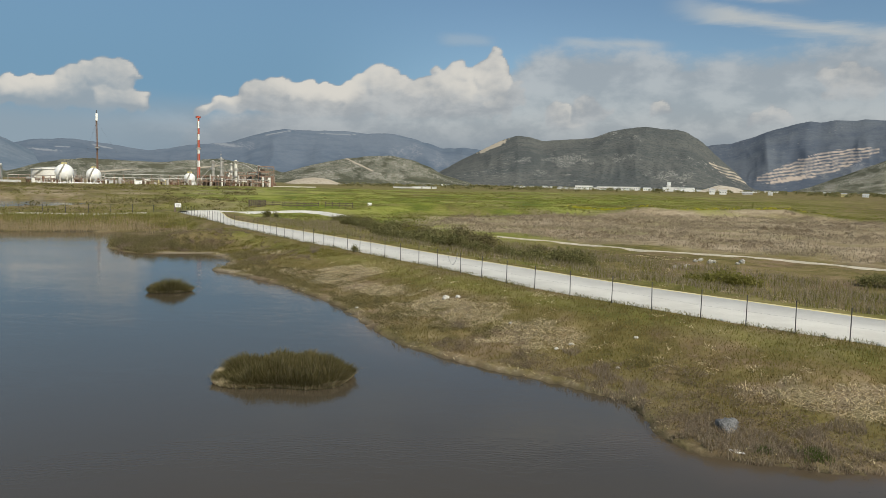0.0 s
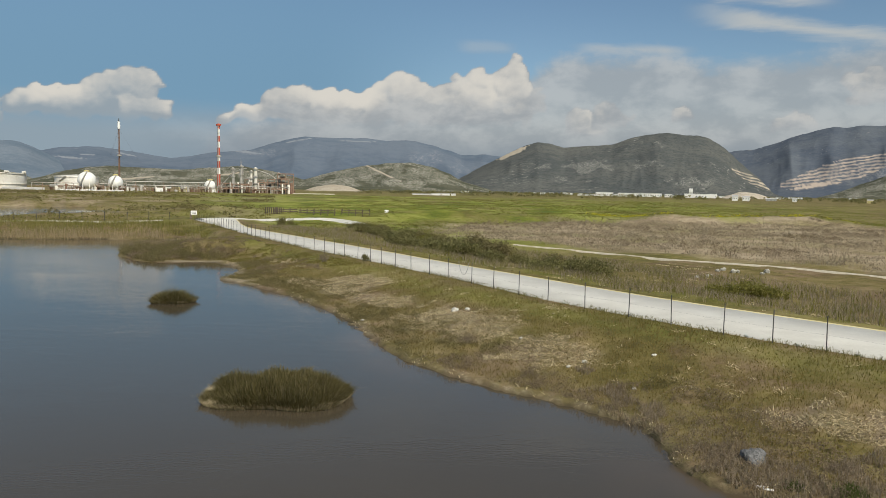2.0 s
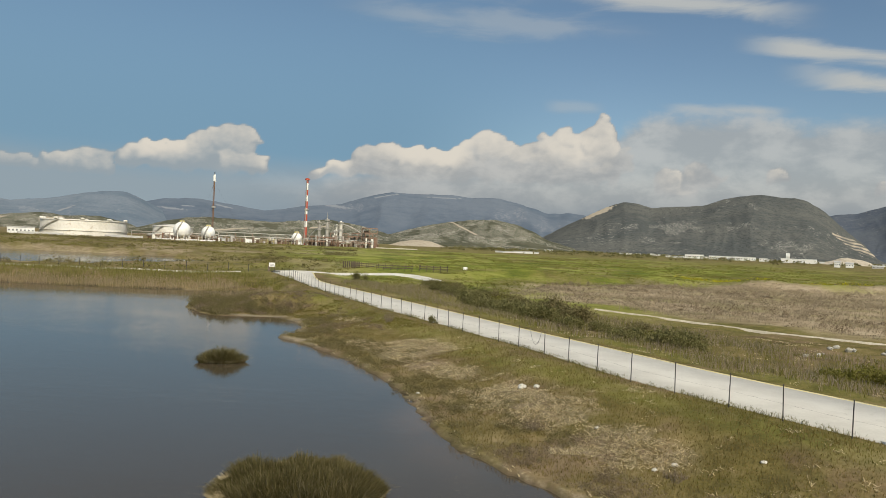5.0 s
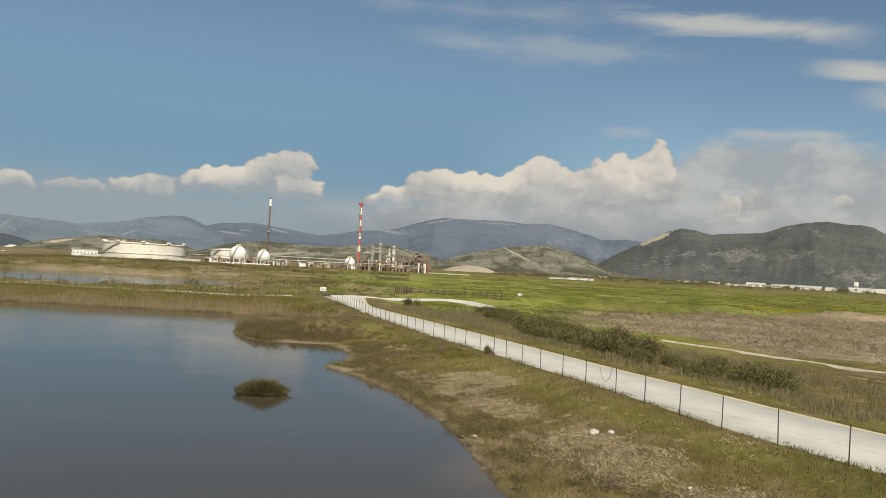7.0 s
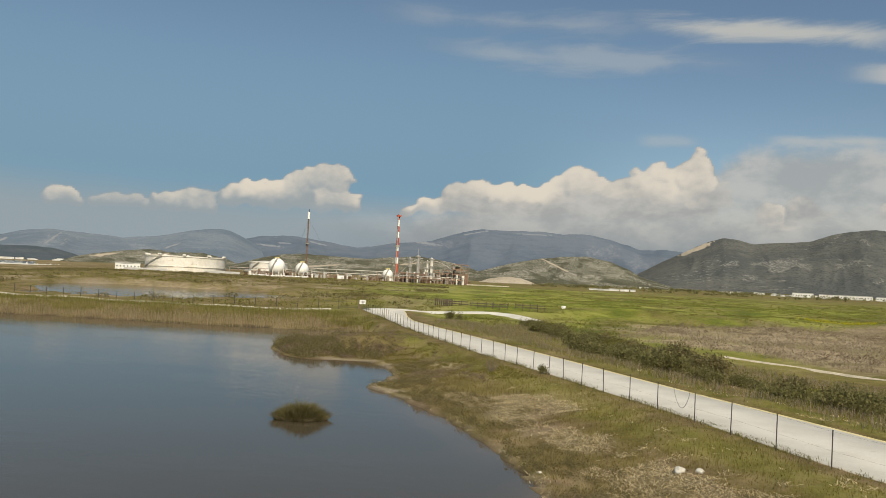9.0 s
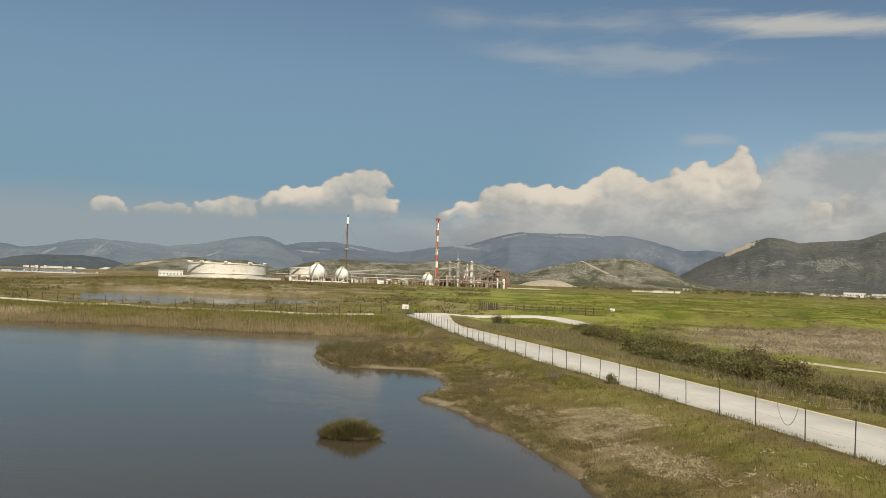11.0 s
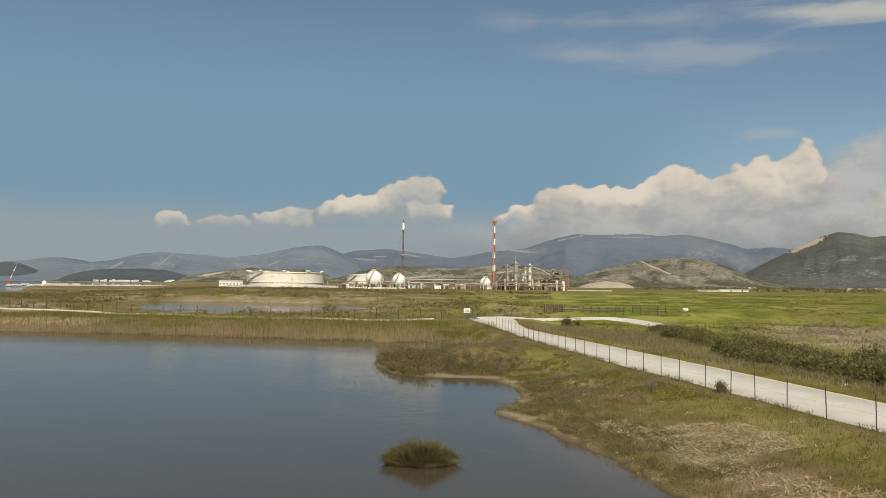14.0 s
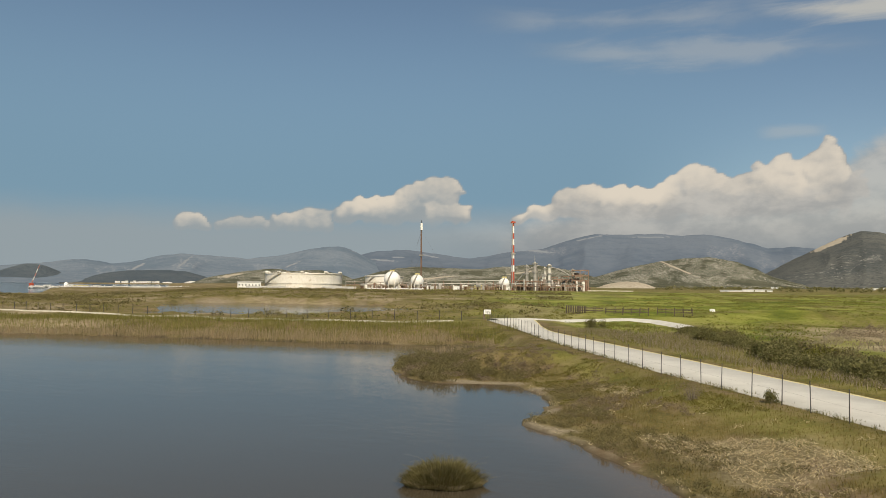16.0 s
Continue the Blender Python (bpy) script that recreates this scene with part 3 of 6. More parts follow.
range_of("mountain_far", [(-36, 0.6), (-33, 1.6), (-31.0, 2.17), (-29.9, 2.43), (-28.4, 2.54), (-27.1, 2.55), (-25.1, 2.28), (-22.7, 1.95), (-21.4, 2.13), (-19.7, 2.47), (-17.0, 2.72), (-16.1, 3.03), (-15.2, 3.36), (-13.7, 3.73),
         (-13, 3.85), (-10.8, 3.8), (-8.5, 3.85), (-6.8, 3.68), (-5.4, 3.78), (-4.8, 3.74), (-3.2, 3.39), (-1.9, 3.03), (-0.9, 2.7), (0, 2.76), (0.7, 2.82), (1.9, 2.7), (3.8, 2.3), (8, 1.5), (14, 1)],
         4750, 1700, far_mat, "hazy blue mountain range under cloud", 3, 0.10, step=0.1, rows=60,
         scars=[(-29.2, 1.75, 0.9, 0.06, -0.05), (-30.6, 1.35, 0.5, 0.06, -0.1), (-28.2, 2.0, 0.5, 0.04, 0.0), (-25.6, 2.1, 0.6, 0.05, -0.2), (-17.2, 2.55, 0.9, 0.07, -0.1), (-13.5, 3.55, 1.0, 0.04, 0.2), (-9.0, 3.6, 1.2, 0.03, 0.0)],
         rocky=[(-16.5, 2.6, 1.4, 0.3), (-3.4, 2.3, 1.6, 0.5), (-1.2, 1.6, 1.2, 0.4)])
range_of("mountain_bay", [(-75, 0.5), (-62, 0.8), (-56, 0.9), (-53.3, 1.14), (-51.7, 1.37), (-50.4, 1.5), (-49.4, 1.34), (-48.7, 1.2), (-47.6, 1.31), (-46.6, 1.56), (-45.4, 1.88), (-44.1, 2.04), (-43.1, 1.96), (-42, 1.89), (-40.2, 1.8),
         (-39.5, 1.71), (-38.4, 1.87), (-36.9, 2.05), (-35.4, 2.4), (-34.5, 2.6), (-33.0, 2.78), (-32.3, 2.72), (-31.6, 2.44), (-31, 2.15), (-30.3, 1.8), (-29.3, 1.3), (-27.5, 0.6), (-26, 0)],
         4150, 1300, bay_mat, "wooded ridge behind the bay, hazed blue-grey", 63, 0.14, step=0.1, rows=60,
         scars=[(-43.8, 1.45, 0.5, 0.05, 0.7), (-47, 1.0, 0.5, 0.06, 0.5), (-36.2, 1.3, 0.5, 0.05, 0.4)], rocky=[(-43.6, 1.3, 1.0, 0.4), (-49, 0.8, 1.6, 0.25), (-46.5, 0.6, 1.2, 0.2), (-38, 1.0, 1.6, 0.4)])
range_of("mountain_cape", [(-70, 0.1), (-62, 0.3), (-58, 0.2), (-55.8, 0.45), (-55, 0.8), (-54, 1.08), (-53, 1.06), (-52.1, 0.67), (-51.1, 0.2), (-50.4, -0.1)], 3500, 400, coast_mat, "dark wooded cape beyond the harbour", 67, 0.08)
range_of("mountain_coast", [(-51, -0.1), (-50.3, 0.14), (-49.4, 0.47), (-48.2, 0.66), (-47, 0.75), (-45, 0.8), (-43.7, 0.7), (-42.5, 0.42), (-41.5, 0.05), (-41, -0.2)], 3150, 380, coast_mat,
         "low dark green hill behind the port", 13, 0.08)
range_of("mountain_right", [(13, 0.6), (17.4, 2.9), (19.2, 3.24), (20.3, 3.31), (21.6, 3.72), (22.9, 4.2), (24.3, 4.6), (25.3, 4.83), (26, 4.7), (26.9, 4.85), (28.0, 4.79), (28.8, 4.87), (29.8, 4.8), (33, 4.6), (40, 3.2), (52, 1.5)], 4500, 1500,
         right_mat, "dark mountain with quarry terraces, hazed blue-green", 23, 0.13, step=0.08, rows=80,
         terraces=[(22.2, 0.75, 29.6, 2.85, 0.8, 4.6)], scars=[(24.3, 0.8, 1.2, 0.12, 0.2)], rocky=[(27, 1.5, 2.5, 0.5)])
range_of("mountain_quarry_front", [(24, -0.1), (25.8, 0.5), (27.8, 1.2), (29.9, 2.1), (33, 2.6), (38, 1.4), (46, 0.2)], 3300, 700, foot_mat, "rocky scrub slope below the quarry", 29, 0.08, rocky=[(30, 1.2, 3.0, 0.8), (26.5, 0.3, 1.5, 0.3)])
range_of("mountain_middle", [(-3.4, -0.1), (-2.2, 0.3), (-0.5, 1.31), (1.6, 2.45), (3.75, 3.5), (4.8, 3.83), (5.9, 3.66), (6.8, 3.4), (8.2, 3.52), (10.4, 3.66), (11.5, 4.08), (12.8, 4.38), (14.3, 4.53), (15.7, 4.32), (16.5, 4.3), (17.3, 4.1), (18.3, 3.45), (19.2, 2.6), (20.4, 1.52), (21.9, 0.4), (23, -0.1)],
         3600, 1000, mid_mat, "dark green scrub mountain with pale rock scars", 33, 0.15, step=0.06, rows=80,
         scars=[(2.9, 2.95, 1.15, 0.16, 0.45), (-1.6, 1.2, 0.5, 0.1, 0.1)], terraces=[(18.9, 1.95, 21.6, 0.4, 0.32, 5.0)],
         rocky=[(8.8, 1.95, 1.5, 0.42), (12.7, 2.15, 1.1, 0.3), (15.8, 1.0, 1.6, 0.3), (5.4, 1.9, 0.6, 0.2), (13.8, 3.6, 0.4, 0.35), (7.0, 1.0, 0.8, 0.2)])
range_of("foothill", [(-34, -0.2), (-32.4, 0), (-31, 0.4), (-29.3, 0.9), (-28, 1.15), (-26.5, 1.27), (-23.6, 1.18), (-22.1, 1.13), (-20.6, 1.27), (-17.7, 1.5), (-15.5, 1.2), (-13.1, 0.6), (-10.8, 1.29), (-8.5, 1.75), (-6.8, 1.98), (-4.9, 2.1), (-3.2, 1.74), (-2, 1.3), (-0.9, 0.7), (0.9, 0.2), (2, -0.2)],
         2300, 500, foot_mat, "olive foothill dotted with pale limestone rocks", 43, 0.1, step=0.08, rows=60, scars=[(-7.4, 1.35, 1.5, 0.05, -0.42), (-25, 0.45, 1.2, 0.05, 0.1), (-18.5, 0.9, 1.0, 0.05, 0.15)], rocky=[(-10, 0.8, 2.6, 0.5), (-5, 1.1, 3, 0.7), (-25, 0.6, 5, 0.4), (-18, 0.8, 3, 0.5)])
range_of("foothill_town", [(-43.5, -0.2), (-42, 0.35), (-39.5, 0.8), (-37.5, 1.0), (-36, 0.85), (-34, 0.95), (-32, 0.5), (-31, 0.0)], 2700, 400, foot_mat, "pale rocky foothill behind the oil tank", 47, 0.08, rocky=[(-37.5, 0.5, 4.5, 0.6)], scars=[(-40.5, 0.45, 0.7, 0.08, 0.2), (-37, 0.6, 0.6, 0.1, 0.1)])
range_of("quarry_mound", [(-13.6, -0.4), (-12.2, 0.1), (-11, 0.32), (-9.8, 0.2), (-8.3, -0.3)], 1500, 160, mountain_material("pale_spoil", (0.45, 0.385, 0.29), (0.6, 0.53, 0.42), (0.66, 0.6, 0.5)), "pale quarry spoil heap", 53, 0.1)
range_of("quarry_mound_right", [(17.4, -0.5), (18.6, 0.0), (19.8, 0.35), (21, 0.1), (22.2, -0.45)], 1700, 200, bpy.data.materials["pale_spoil"], "tan quarry spoil heap behind buildings", 57, 0.1)


# ---- clouds ----
# lines of cloud tops: points (azimuth, elevation), lump size, base elevation, strength
TOWERS = [(-18.6, 5.3), (-17.7, 6.1), (-16.8, 5.9), (-15.5, 7.0), (-13.8, 7.7), (-12.7, 7.3), (-11.8, 7.5), (-10.8, 7.4), (-9.0, 7.3), (-7.4, 8.0), (-6.3, 9.1), (-4.9, 8.7), (-3.6, 7.9), (-2.2, 8.0),
          (-1.3, 9.0), (0.1, 9.4), (1.3, 8.5), (2.0, 9.4), (2.9, 10.3), (3.6, 9.6), (4.1, 8.6)]
BANKS = [(TOWERS, 0.8, 4.9, 0.95), ([(-32.6, 5.9), (-31.8, 6.7), (-30.5, 6.4), (-29.2, 6.6), (-27.9, 7.2), (-26.8, 8.0), (-25.3, 8.35), (-24.2, 8.2), (-23.5, 7.7)], 0.8, 4.5, 0.9),
         ([(-26.0, 6.2), (-24.0, 6.2), (-22.7, 5.9)], 0.65, 4.8, 0.85), ([(-44.1, 5.1), (-43.4, 4.95), (-42.5, 4.6)], 0.5, 3.7, 0.8), ([(-41.3, 4.7), (-40.6, 4.9), (-39.2, 4.8), (-38.0, 4.7)], 0.55, 3.8, 0.6),
         ([(-37.6, 4.9), (-36.8, 5.2), (-36.2, 5.1), (-35.5, 5.6), (-34.5, 5.9), (-33.6, 5.5)], 0.6, 3.9, 0.66), ([(2.2, 6.2), (3.2, 6.6), (4.3, 7.3), (4.9, 8.0)], 0.5, 5.6, 0.4),
         ([(7.2, 6.3), (7.8, 6.5), (8.6, 6.2), (9.6, 5.4)], 0.6, 4.2, 0.55), ([(9.2, 6.6), (10.2, 6.9), (11.4, 5.9)], 0.5, 4.8, 0.35), ([(14.8, 6.2), (15.8, 6.3)], 0.5, 5.2, 0.5), ([(21.8, 5.4), (23.0, 5.9), (24.0, 5.5)], 0.6, 4.4, 0.45),
         ([(26.2, 8.2), (27.4, 9.0), (28.6, 8.4)], 0.8, 6.0, 0.45), ([(-6, 6.6), (-4.5, 6.9), (-3, 6.4), (-1.5, 6.8)], 0.8, 5.0, 0.35), ([(-14, 6.0), (-12.4, 6.2), (-11, 5.9), (-9, 6.2)], 0.7, 4.8, 0.35)]


def heap_clouds(u, v):
    """Cover and sunlit share of heaped clouds at azimuth u and elevation v: rounded lumps between a line of tops and a base."""
    g = np.random.default_rng(91)
    uu, vv = u + fbm(u * 0.9, v * 0.9, 301, 3) * 0.55, v + fbm(u * 0.9 + 40, v * 0.9, 305, 3) * 0.4
    cover, lit = np.zeros(u.shape), np.zeros(u.shape)
    for tops, size, base, strength in BANKS:
        tu, tv = np.array(tops).T
        high, most = np.zeros(u.shape), np.zeros(u.shape)
        lumps = []
        for cu in np.arange(tu[0], tu[-1] + 0.01, size * 0.6):
            top = np.interp(cu, tu, tv)
            rows = max(2, int((top - base) / size * 1.6))
            for row in range(rows):
                for k in range(2):
                    r = size * g.uniform(0.5, 1.05) * (0.7 if k else 1.0) * (0.8 if row == 0 else 1.0)
                    lumps.append((cu + g.normal(0, 0.3) * size, top - 0.85 * r - (top - base - r) * row / rows * g.uniform(0.8, 1.1) - (0.25 * size * g.uniform(0, 1) if k else 0), r, 0.25 * row + 0.45))
        for cu in np.arange(tu[0] - 0.2, tu[-1] + 0.3, size * 0.2):
            r = size * g.uniform(0.2, 0.45)
            top = np.interp(cu, tu, tv)
            lumps.append((cu + g.normal(0, 0.1), top - g.uniform(-0.4, 1.6) * r - g.exponential(0.16) * (top - base), r, 0.75))
        for c0, c1, r, lift in lumps:
            bulge = np.sqrt(np.clip(1 - ((uu - c0) / r) ** 2 - ((vv - c1) / (0.9 * r)) ** 2, 0, 1))
            high = np.maximum(high, lift * size * smooth(bulge, 0, 0.5) + 1.15 * r * bulge)
            most = np.maximum(most, bulge)
        for _ in range(2):
            for f_ in (high, most):
                f_[1:-1, 1:-1] = (f_[:-2, 1:-1] + f_[2:, 1:-1] + f_[1:-1, :-2] + f_[1:-1, 2:] + 2 * f_[1:-1, 1:-1]) / 6
        gv, gu = np.gradient(high, v[:, 0], u[0], edge_order=1)
        tone = (0.15 * -gu + 0.66 * -gv + 0.72) / np.sqrt(1 + gu * gu + gv * gv)
        top = np.interp(uu, tu, tv)
        share = (top - vv) / np.clip(top - base, 0.8, 9)
        small = tu[-1] - tu[0] < 4.5
        shine = (0.3 + 0.7 * smooth(tone, 0.1, 0.95)) * ((0.5 if small else 0.14) + (0.5 if small else 0.86) * smooth(-share, -0.95, -0.05))
        shine = shine * (0.6 + 0.75 * np.clip(vnoise(u * 0.45, v * 0.3, 311) + 0.35, 0, 0.75))
        here = smooth(most, 0.08, 0.7) * smooth(-share, -1.25, -0.65)
        lit = lit * (1 - here) + here * shine * strength
        cover = np.maximum(cover, here * (0.5 + 0.5 * strength))
    return cover, lit


def cloud_material():
    m, t, p = start("clouds")
    t.nodes.remove(p)
    uv = t.nodes.new("ShaderNodeUVMap")
    sep = t.nodes.new("ShaderNodeSeparateXYZ")
    t.links.new(uv.outputs[0], sep.inputs[0])
    u, v = sep.outputs[0], sep.outputs[1]  # degrees of azimuth and elevation

    def curve(pts, lo, hi, top):
        n = t.nodes.new("ShaderNodeFloatCurve")
        c = n.mapping.curves[0]
        for k, (x, y) in enumerate(pts):
            q = ((x - lo) / (hi - lo), y / top)
            if k < 2:
                c.points[0 if k == 0 else len(c.points) - 1].location = q
            else:
                c.points.new(*q)
        n.mapping.update()
        put(t, n.inputs["Value"], calc(t, 'DIVIDE', calc(t, 'SUBTRACT', u, lo), hi - lo))
        return calc(t, 'MULTIPLY', n.outputs[0], top)

    comb = t.nodes.new("ShaderNodeCombineXYZ")
    put(t, comb.inputs[0], calc(t, 'MULTIPLY', u, 0.5))
    put(t, comb.inputs[1], calc(t, 'MULTIPLY', v, 0.62))
    pos = comb.outputs[0]
    n1 = noisy(t, pos, 2.0, 6, 0.58, 0.2)
    rag = calc(t, 'MULTIPLY', calc(t, 'SUBTRACT', n1, 0.5), 0.9)
    puff = fit01(t, calc(t, 'ADD', attr(t, "puff"), calc(t, 'MULTIPLY', rag, calc(t, 'MULTIPLY', attr(t, "puff"), 1.0))), 0.06, 0.8)
    bright = calc(t, 'MULTIPLY', calc(t, 'ADD', attr(t, "sunlit"), calc(t, 'MULTIPLY', rag, 0.5)), puff, 0, True)
    # grey-white sheet to the east of the heap clouds
    soft = noisy(t, stretch(t, pos, (0.8, 1.15, 1)), 0.6, 7, 0.58, 0.15)
    sheet_top = curve([(-75, 0.5), (55, 13), (-24, 0.5), (-20, 3.5), (-16, 5.6), (-12, 6.6), (-6, 7.4), (0, 8.2), (4, 9.2), (7, 10.6), (12.5, 10.6), (18, 9.9), (24, 10.2), (30, 11)], -75, 55, 20.0)
    veil = fit01(t, calc(t, 'ADD', calc(t, 'SUBTRACT', sheet_top, v), calc(t, 'MULTIPLY', calc(t, 'SUBTRACT', soft, 0.5), 3.4)), -0.2, 1.5)
    veil = calc(t, 'MULTIPLY', veil, 0.84)
    haze = fit01(t, calc(t, 'ADD', v, calc(t, 'MULTIPLY', soft, 1.0)), 7.0, 3.9, 0.0, 0.82)
    blue = calc(t, 'MULTIPLY', fit01(t, v, 24.0, 6.0, 0.0, 0.85), fit01(t, u, 6.0, -14.0))
    # high streaks, thin and slanting
    wob = noisy(t, stretch(t, pos, (0.25, 1.0, 1)), 0.8, 6, 0.6, 0.6)

    def streak(u0, v0, u1, v1, w, amp):
        f = calc(t, 'DIVIDE', calc(t, 'SUBTRACT', u, u0), u1 - u0)
        mid = calc(t, 'ADD', calc(t, 'MULTIPLY', f, v1 - v0), v0)
        gap = calc(t, 'ADD', calc(t, 'ABSOLUTE', calc(t, 'SUBTRACT', v, mid)), calc(t, 'MULTIPLY', calc(t, 'SUBTRACT', wob, 0.5), w * 2.6))
        a = calc(t, 'MULTIPLY', fit01(t, gap, w, -0.15 * w), calc(t, 'MULTIPLY', fit01(t, f, 0.0, 0.35), fit01(t, f, 1.08, 0.75)))
        return calc(t, 'MULTIPLY', a, amp)

    wisp = 0.0
    for s_ in ((11.5, 15.2, 25, 13.0, 0.8, 0.95), (14.5, 13.2, 31, 9.8, 0.95, 0.95), (-4, 19.6, 17, 17.0, 1.1, 0.9), (-20, 17.6, 6, 16.2, 1.3, 0.35), (6.5, 10.9, 16, 10.3, 0.5, 0.6), (-24, 20.0, 0, 19.0, 1.2, 0.3), (20, 17.5, 38, 15.0, 0.9, 0.6), (-2, 10.9, 3, 10.7, 0.5, 0.3)):
        wisp = calc(t, 'MAXIMUM', wisp, streak(*s_))
    alpha = calc(t, 'SUBTRACT', 1.0, calc(t, 'MULTIPLY', calc(t, 'MULTIPLY', calc(t, 'SUBTRACT', 1, puff), calc(t, 'SUBTRACT', 1, veil)),
                                          calc(t, 'MULTIPLY', calc(t, 'SUBTRACT', 1, haze), calc(t, 'SUBTRACT', 1, wisp))))
    whole = calc(t, 'SUBTRACT', 1.0, calc(t, 'MULTIPLY', calc(t, 'SUBTRACT', 1.0, alpha), calc(t, 'SUBTRACT', 1.0, blue)))
    share = calc(t, 'DIVIDE', alpha, calc(t, 'MAXIMUM', whole, 0.001))
    alpha = calc(t, 'MULTIPLY', whole, calc(t, 'MULTIPLY', fit01(t, u, -74, -64), fit01(t, u, 54, 44)))
    grey = blend(t, fit01(t, soft, 0.38, 0.64), (0.365, 0.395, 0.43), (0.5, 0.52, 0.54))
    grey = blend(t, fit01(t, v, 5.0, 1.5), grey, (0.235, 0.285, 0.345))
    grey = blend(t, fit01(t, u, -14.0, -30.0), grey, (0.31, 0.377, 0.442))
    col = blend(t, fit01(t, bright, 0.12, 0.95), grey, (0.72, 0.69, 0.645))
    col = blend(t, calc(t, 'MULTIPLY', fit01(t, wisp, 0, 0.3), fit01(t, v, 9.5, 11)), col, (0.50, 0.53, 0.55))
    col = blend(t, share, (0.16, 0.305, 0.465), col)
    em = t.nodes.new("ShaderNodeEmission")
    put(t, em.inputs[0], col)
    em.inputs[1].default_value = CLOUD_GLOW
    tr = t.nodes.new("ShaderNodeBsdfTransparent")
    mx = t.nodes.new("ShaderNodeMixShader")
    put(t, mx.inputs[0], alpha)
    t.links.new(tr.outputs[0], mx.inputs[1])
    t.links.new(em.outputs[0], mx.inputs[2])
    t.links.new(mx.outputs[0], t.nodes["Material Output"].inputs[0])
    return m


ca = np.radians(np.r_[np.arange(-75, -48, 2.5), np.arange(-46, 32, 0.16), np.arange(32, 55.1, 2.5)])
ce = np.radians(np.r_[np.arange(-1.5, 2.6, 1.0), np.arange(2.8, 11.4, 0.14), np.arange(11.6, 28.1, 1.5)])
CE, CA = np.meshgrid(ce, ca, indexing="ij")
SKY_R = 4930.0
HEAP, SUNLIT = heap_clouds(np.degrees(CA), np.degrees(CE))
backdrop = mesh_of("backdrop_clouds", np.stack([SKY_R * np.cos(CE) * np.sin(CA), SKY_R * np.cos(CE) * np.cos(CA), 10.5 + SKY_R * np.sin(CE)], -1).reshape(-1, 3),
                   grid_faces(len(ce), len(ca)), cloud_material(), shade=True, attrs={"puff": HEAP.ravel(), "sunlit": SUNLIT.ravel()})
lay = backdrop.data.uv_layers.new(name="sky_angles")
deg = np.degrees(np.stack([CA, CE], -1).reshape(-1, 2)).astype(np.float32)
vi = np.zeros(len(backdrop.data.loops), np.int32)
backdrop.data.loops.foreach_get("vertex_index", vi)
lay.data.foreach_set("uv", deg[vi].ravel())
tagged(backdrop, "bright heap clouds over a grey bank, thin wisps above", "sky", kind="structure")


# ---- fence along the road ----
steel = surface("weathered_steel", (0.06, 0.056, 0.053), (0.11, 0.1, 0.09), 3, 6, 0.6, 0.4, 0.1)
wood = surface("grey_timber", (0.10, 0.075, 0.05), (0.17, 0.13, 0.09), 2, 8, 0.85)
white_paint = surface("white_paint", (0.74, 0.73, 0.70), (0.82, 0.81, 0.78), 0.8, 8, 0.55, bump=0.05, c3=(0.6, 0.56, 0.48), at3=0.7)


def post_mesh(name, h, w, mat, arm=True):
    bm = bmesh.new()
    box(bm, 0, 0, h / 2 - 0.2, w, w, h + 0.4, bevel=w * 0.12)
    if arm:
        box(bm, 0, 0, h + 0.015, w * 1.35, w * 1.35, 0.03)
    me = bpy.data.meshes.new(name)
    bm.to_mesh(me)
    bm.free()
    me.materials.append(mat)
    return me


def wire(name, pts, r, mat, parent):
    c = bpy.data.curves.new(name, 'CURVE')
    c.dimensions, c.bevel_depth, c.bevel_resolution = '3D', r, 0
    s = c.splines.new('POLY')
    s.points.add(len(pts) - 1)
    for q, p in zip(s.points, pts):
        q.co = (*p, 1)
    c.materials.append(mat)
    ob = new(name, c)
    ob.parent = parent
    return ob


fence = thing("fence", 0, 0, 0, "long dark steel post-and-wire fence along the dyke road", "fence")
edge, _ = offset(resample(RN, 0.5), 0.45)
run = np.r_[0, np.cumsum(np.hypot(*np.diff(edge, axis=0).T))]
set_at = [100.0, 103.1, 106.2, 109.4, 113.3, 116.9, 121.1, 125.2, 129.2, 133.3, 137.1, 141.6, 145.3, 149.2, 152.9, 156.4, 159.4, 162.9, 166.9, 169.9, 173.1, 176.6, 180.5, 184.1, 187.9, 191.1, 194.4, 197.3, 199.8]
spots = np.r_[np.arange(100.0 - 3.3 * 22, 99, 3.3), set_at, np.arange(set_at[-1] + 2.9, run[-1], 2.9)]
posts = np.stack([np.interp(spots, run, edge[:, 0]), np.interp(spots, run, edge[:, 1])], 1)
pz = 2.02 + 0.04 * np.sin(np.arange(len(posts)) * 1.7)
post_me = post_mesh("post", 2.1, 0.05, steel)
for k, (x, y) in enumerate(posts):
    ob = new("post", post_me)
    ob.parent = fence
    ob.matrix_basis = pose(x, y, pz[k], random.uniform(-1.5, 1.5), random.uniform(-1.5, 1.5), 35)
for h in (1.05, 2.05):
    wire("wire", [(x, y, z + h) for (x, y), z in zip(posts, pz)], 0.003, steel, fence)
pond_fence = thing("fence", 0, 0, 0, "thin dark post fence beside the marsh pond", "fence")
line = resample([(-300, 181), (-197, 178), (-155, 178), (-122, 180), (-96, 187), (-76, 199)], 5.2)
lz = ground_at(line[:, 0], line[:, 1])
thin_post = post_mesh("post", 2.3, 0.13, steel)
for (x, y), z in zip(line, lz):
    ob = new("post", thin_post)
    ob.parent = pond_fence
    ob.matrix_basis = pose(x, y, z, random.uniform(-2, 2), random.uniform(-2, 2), 0)
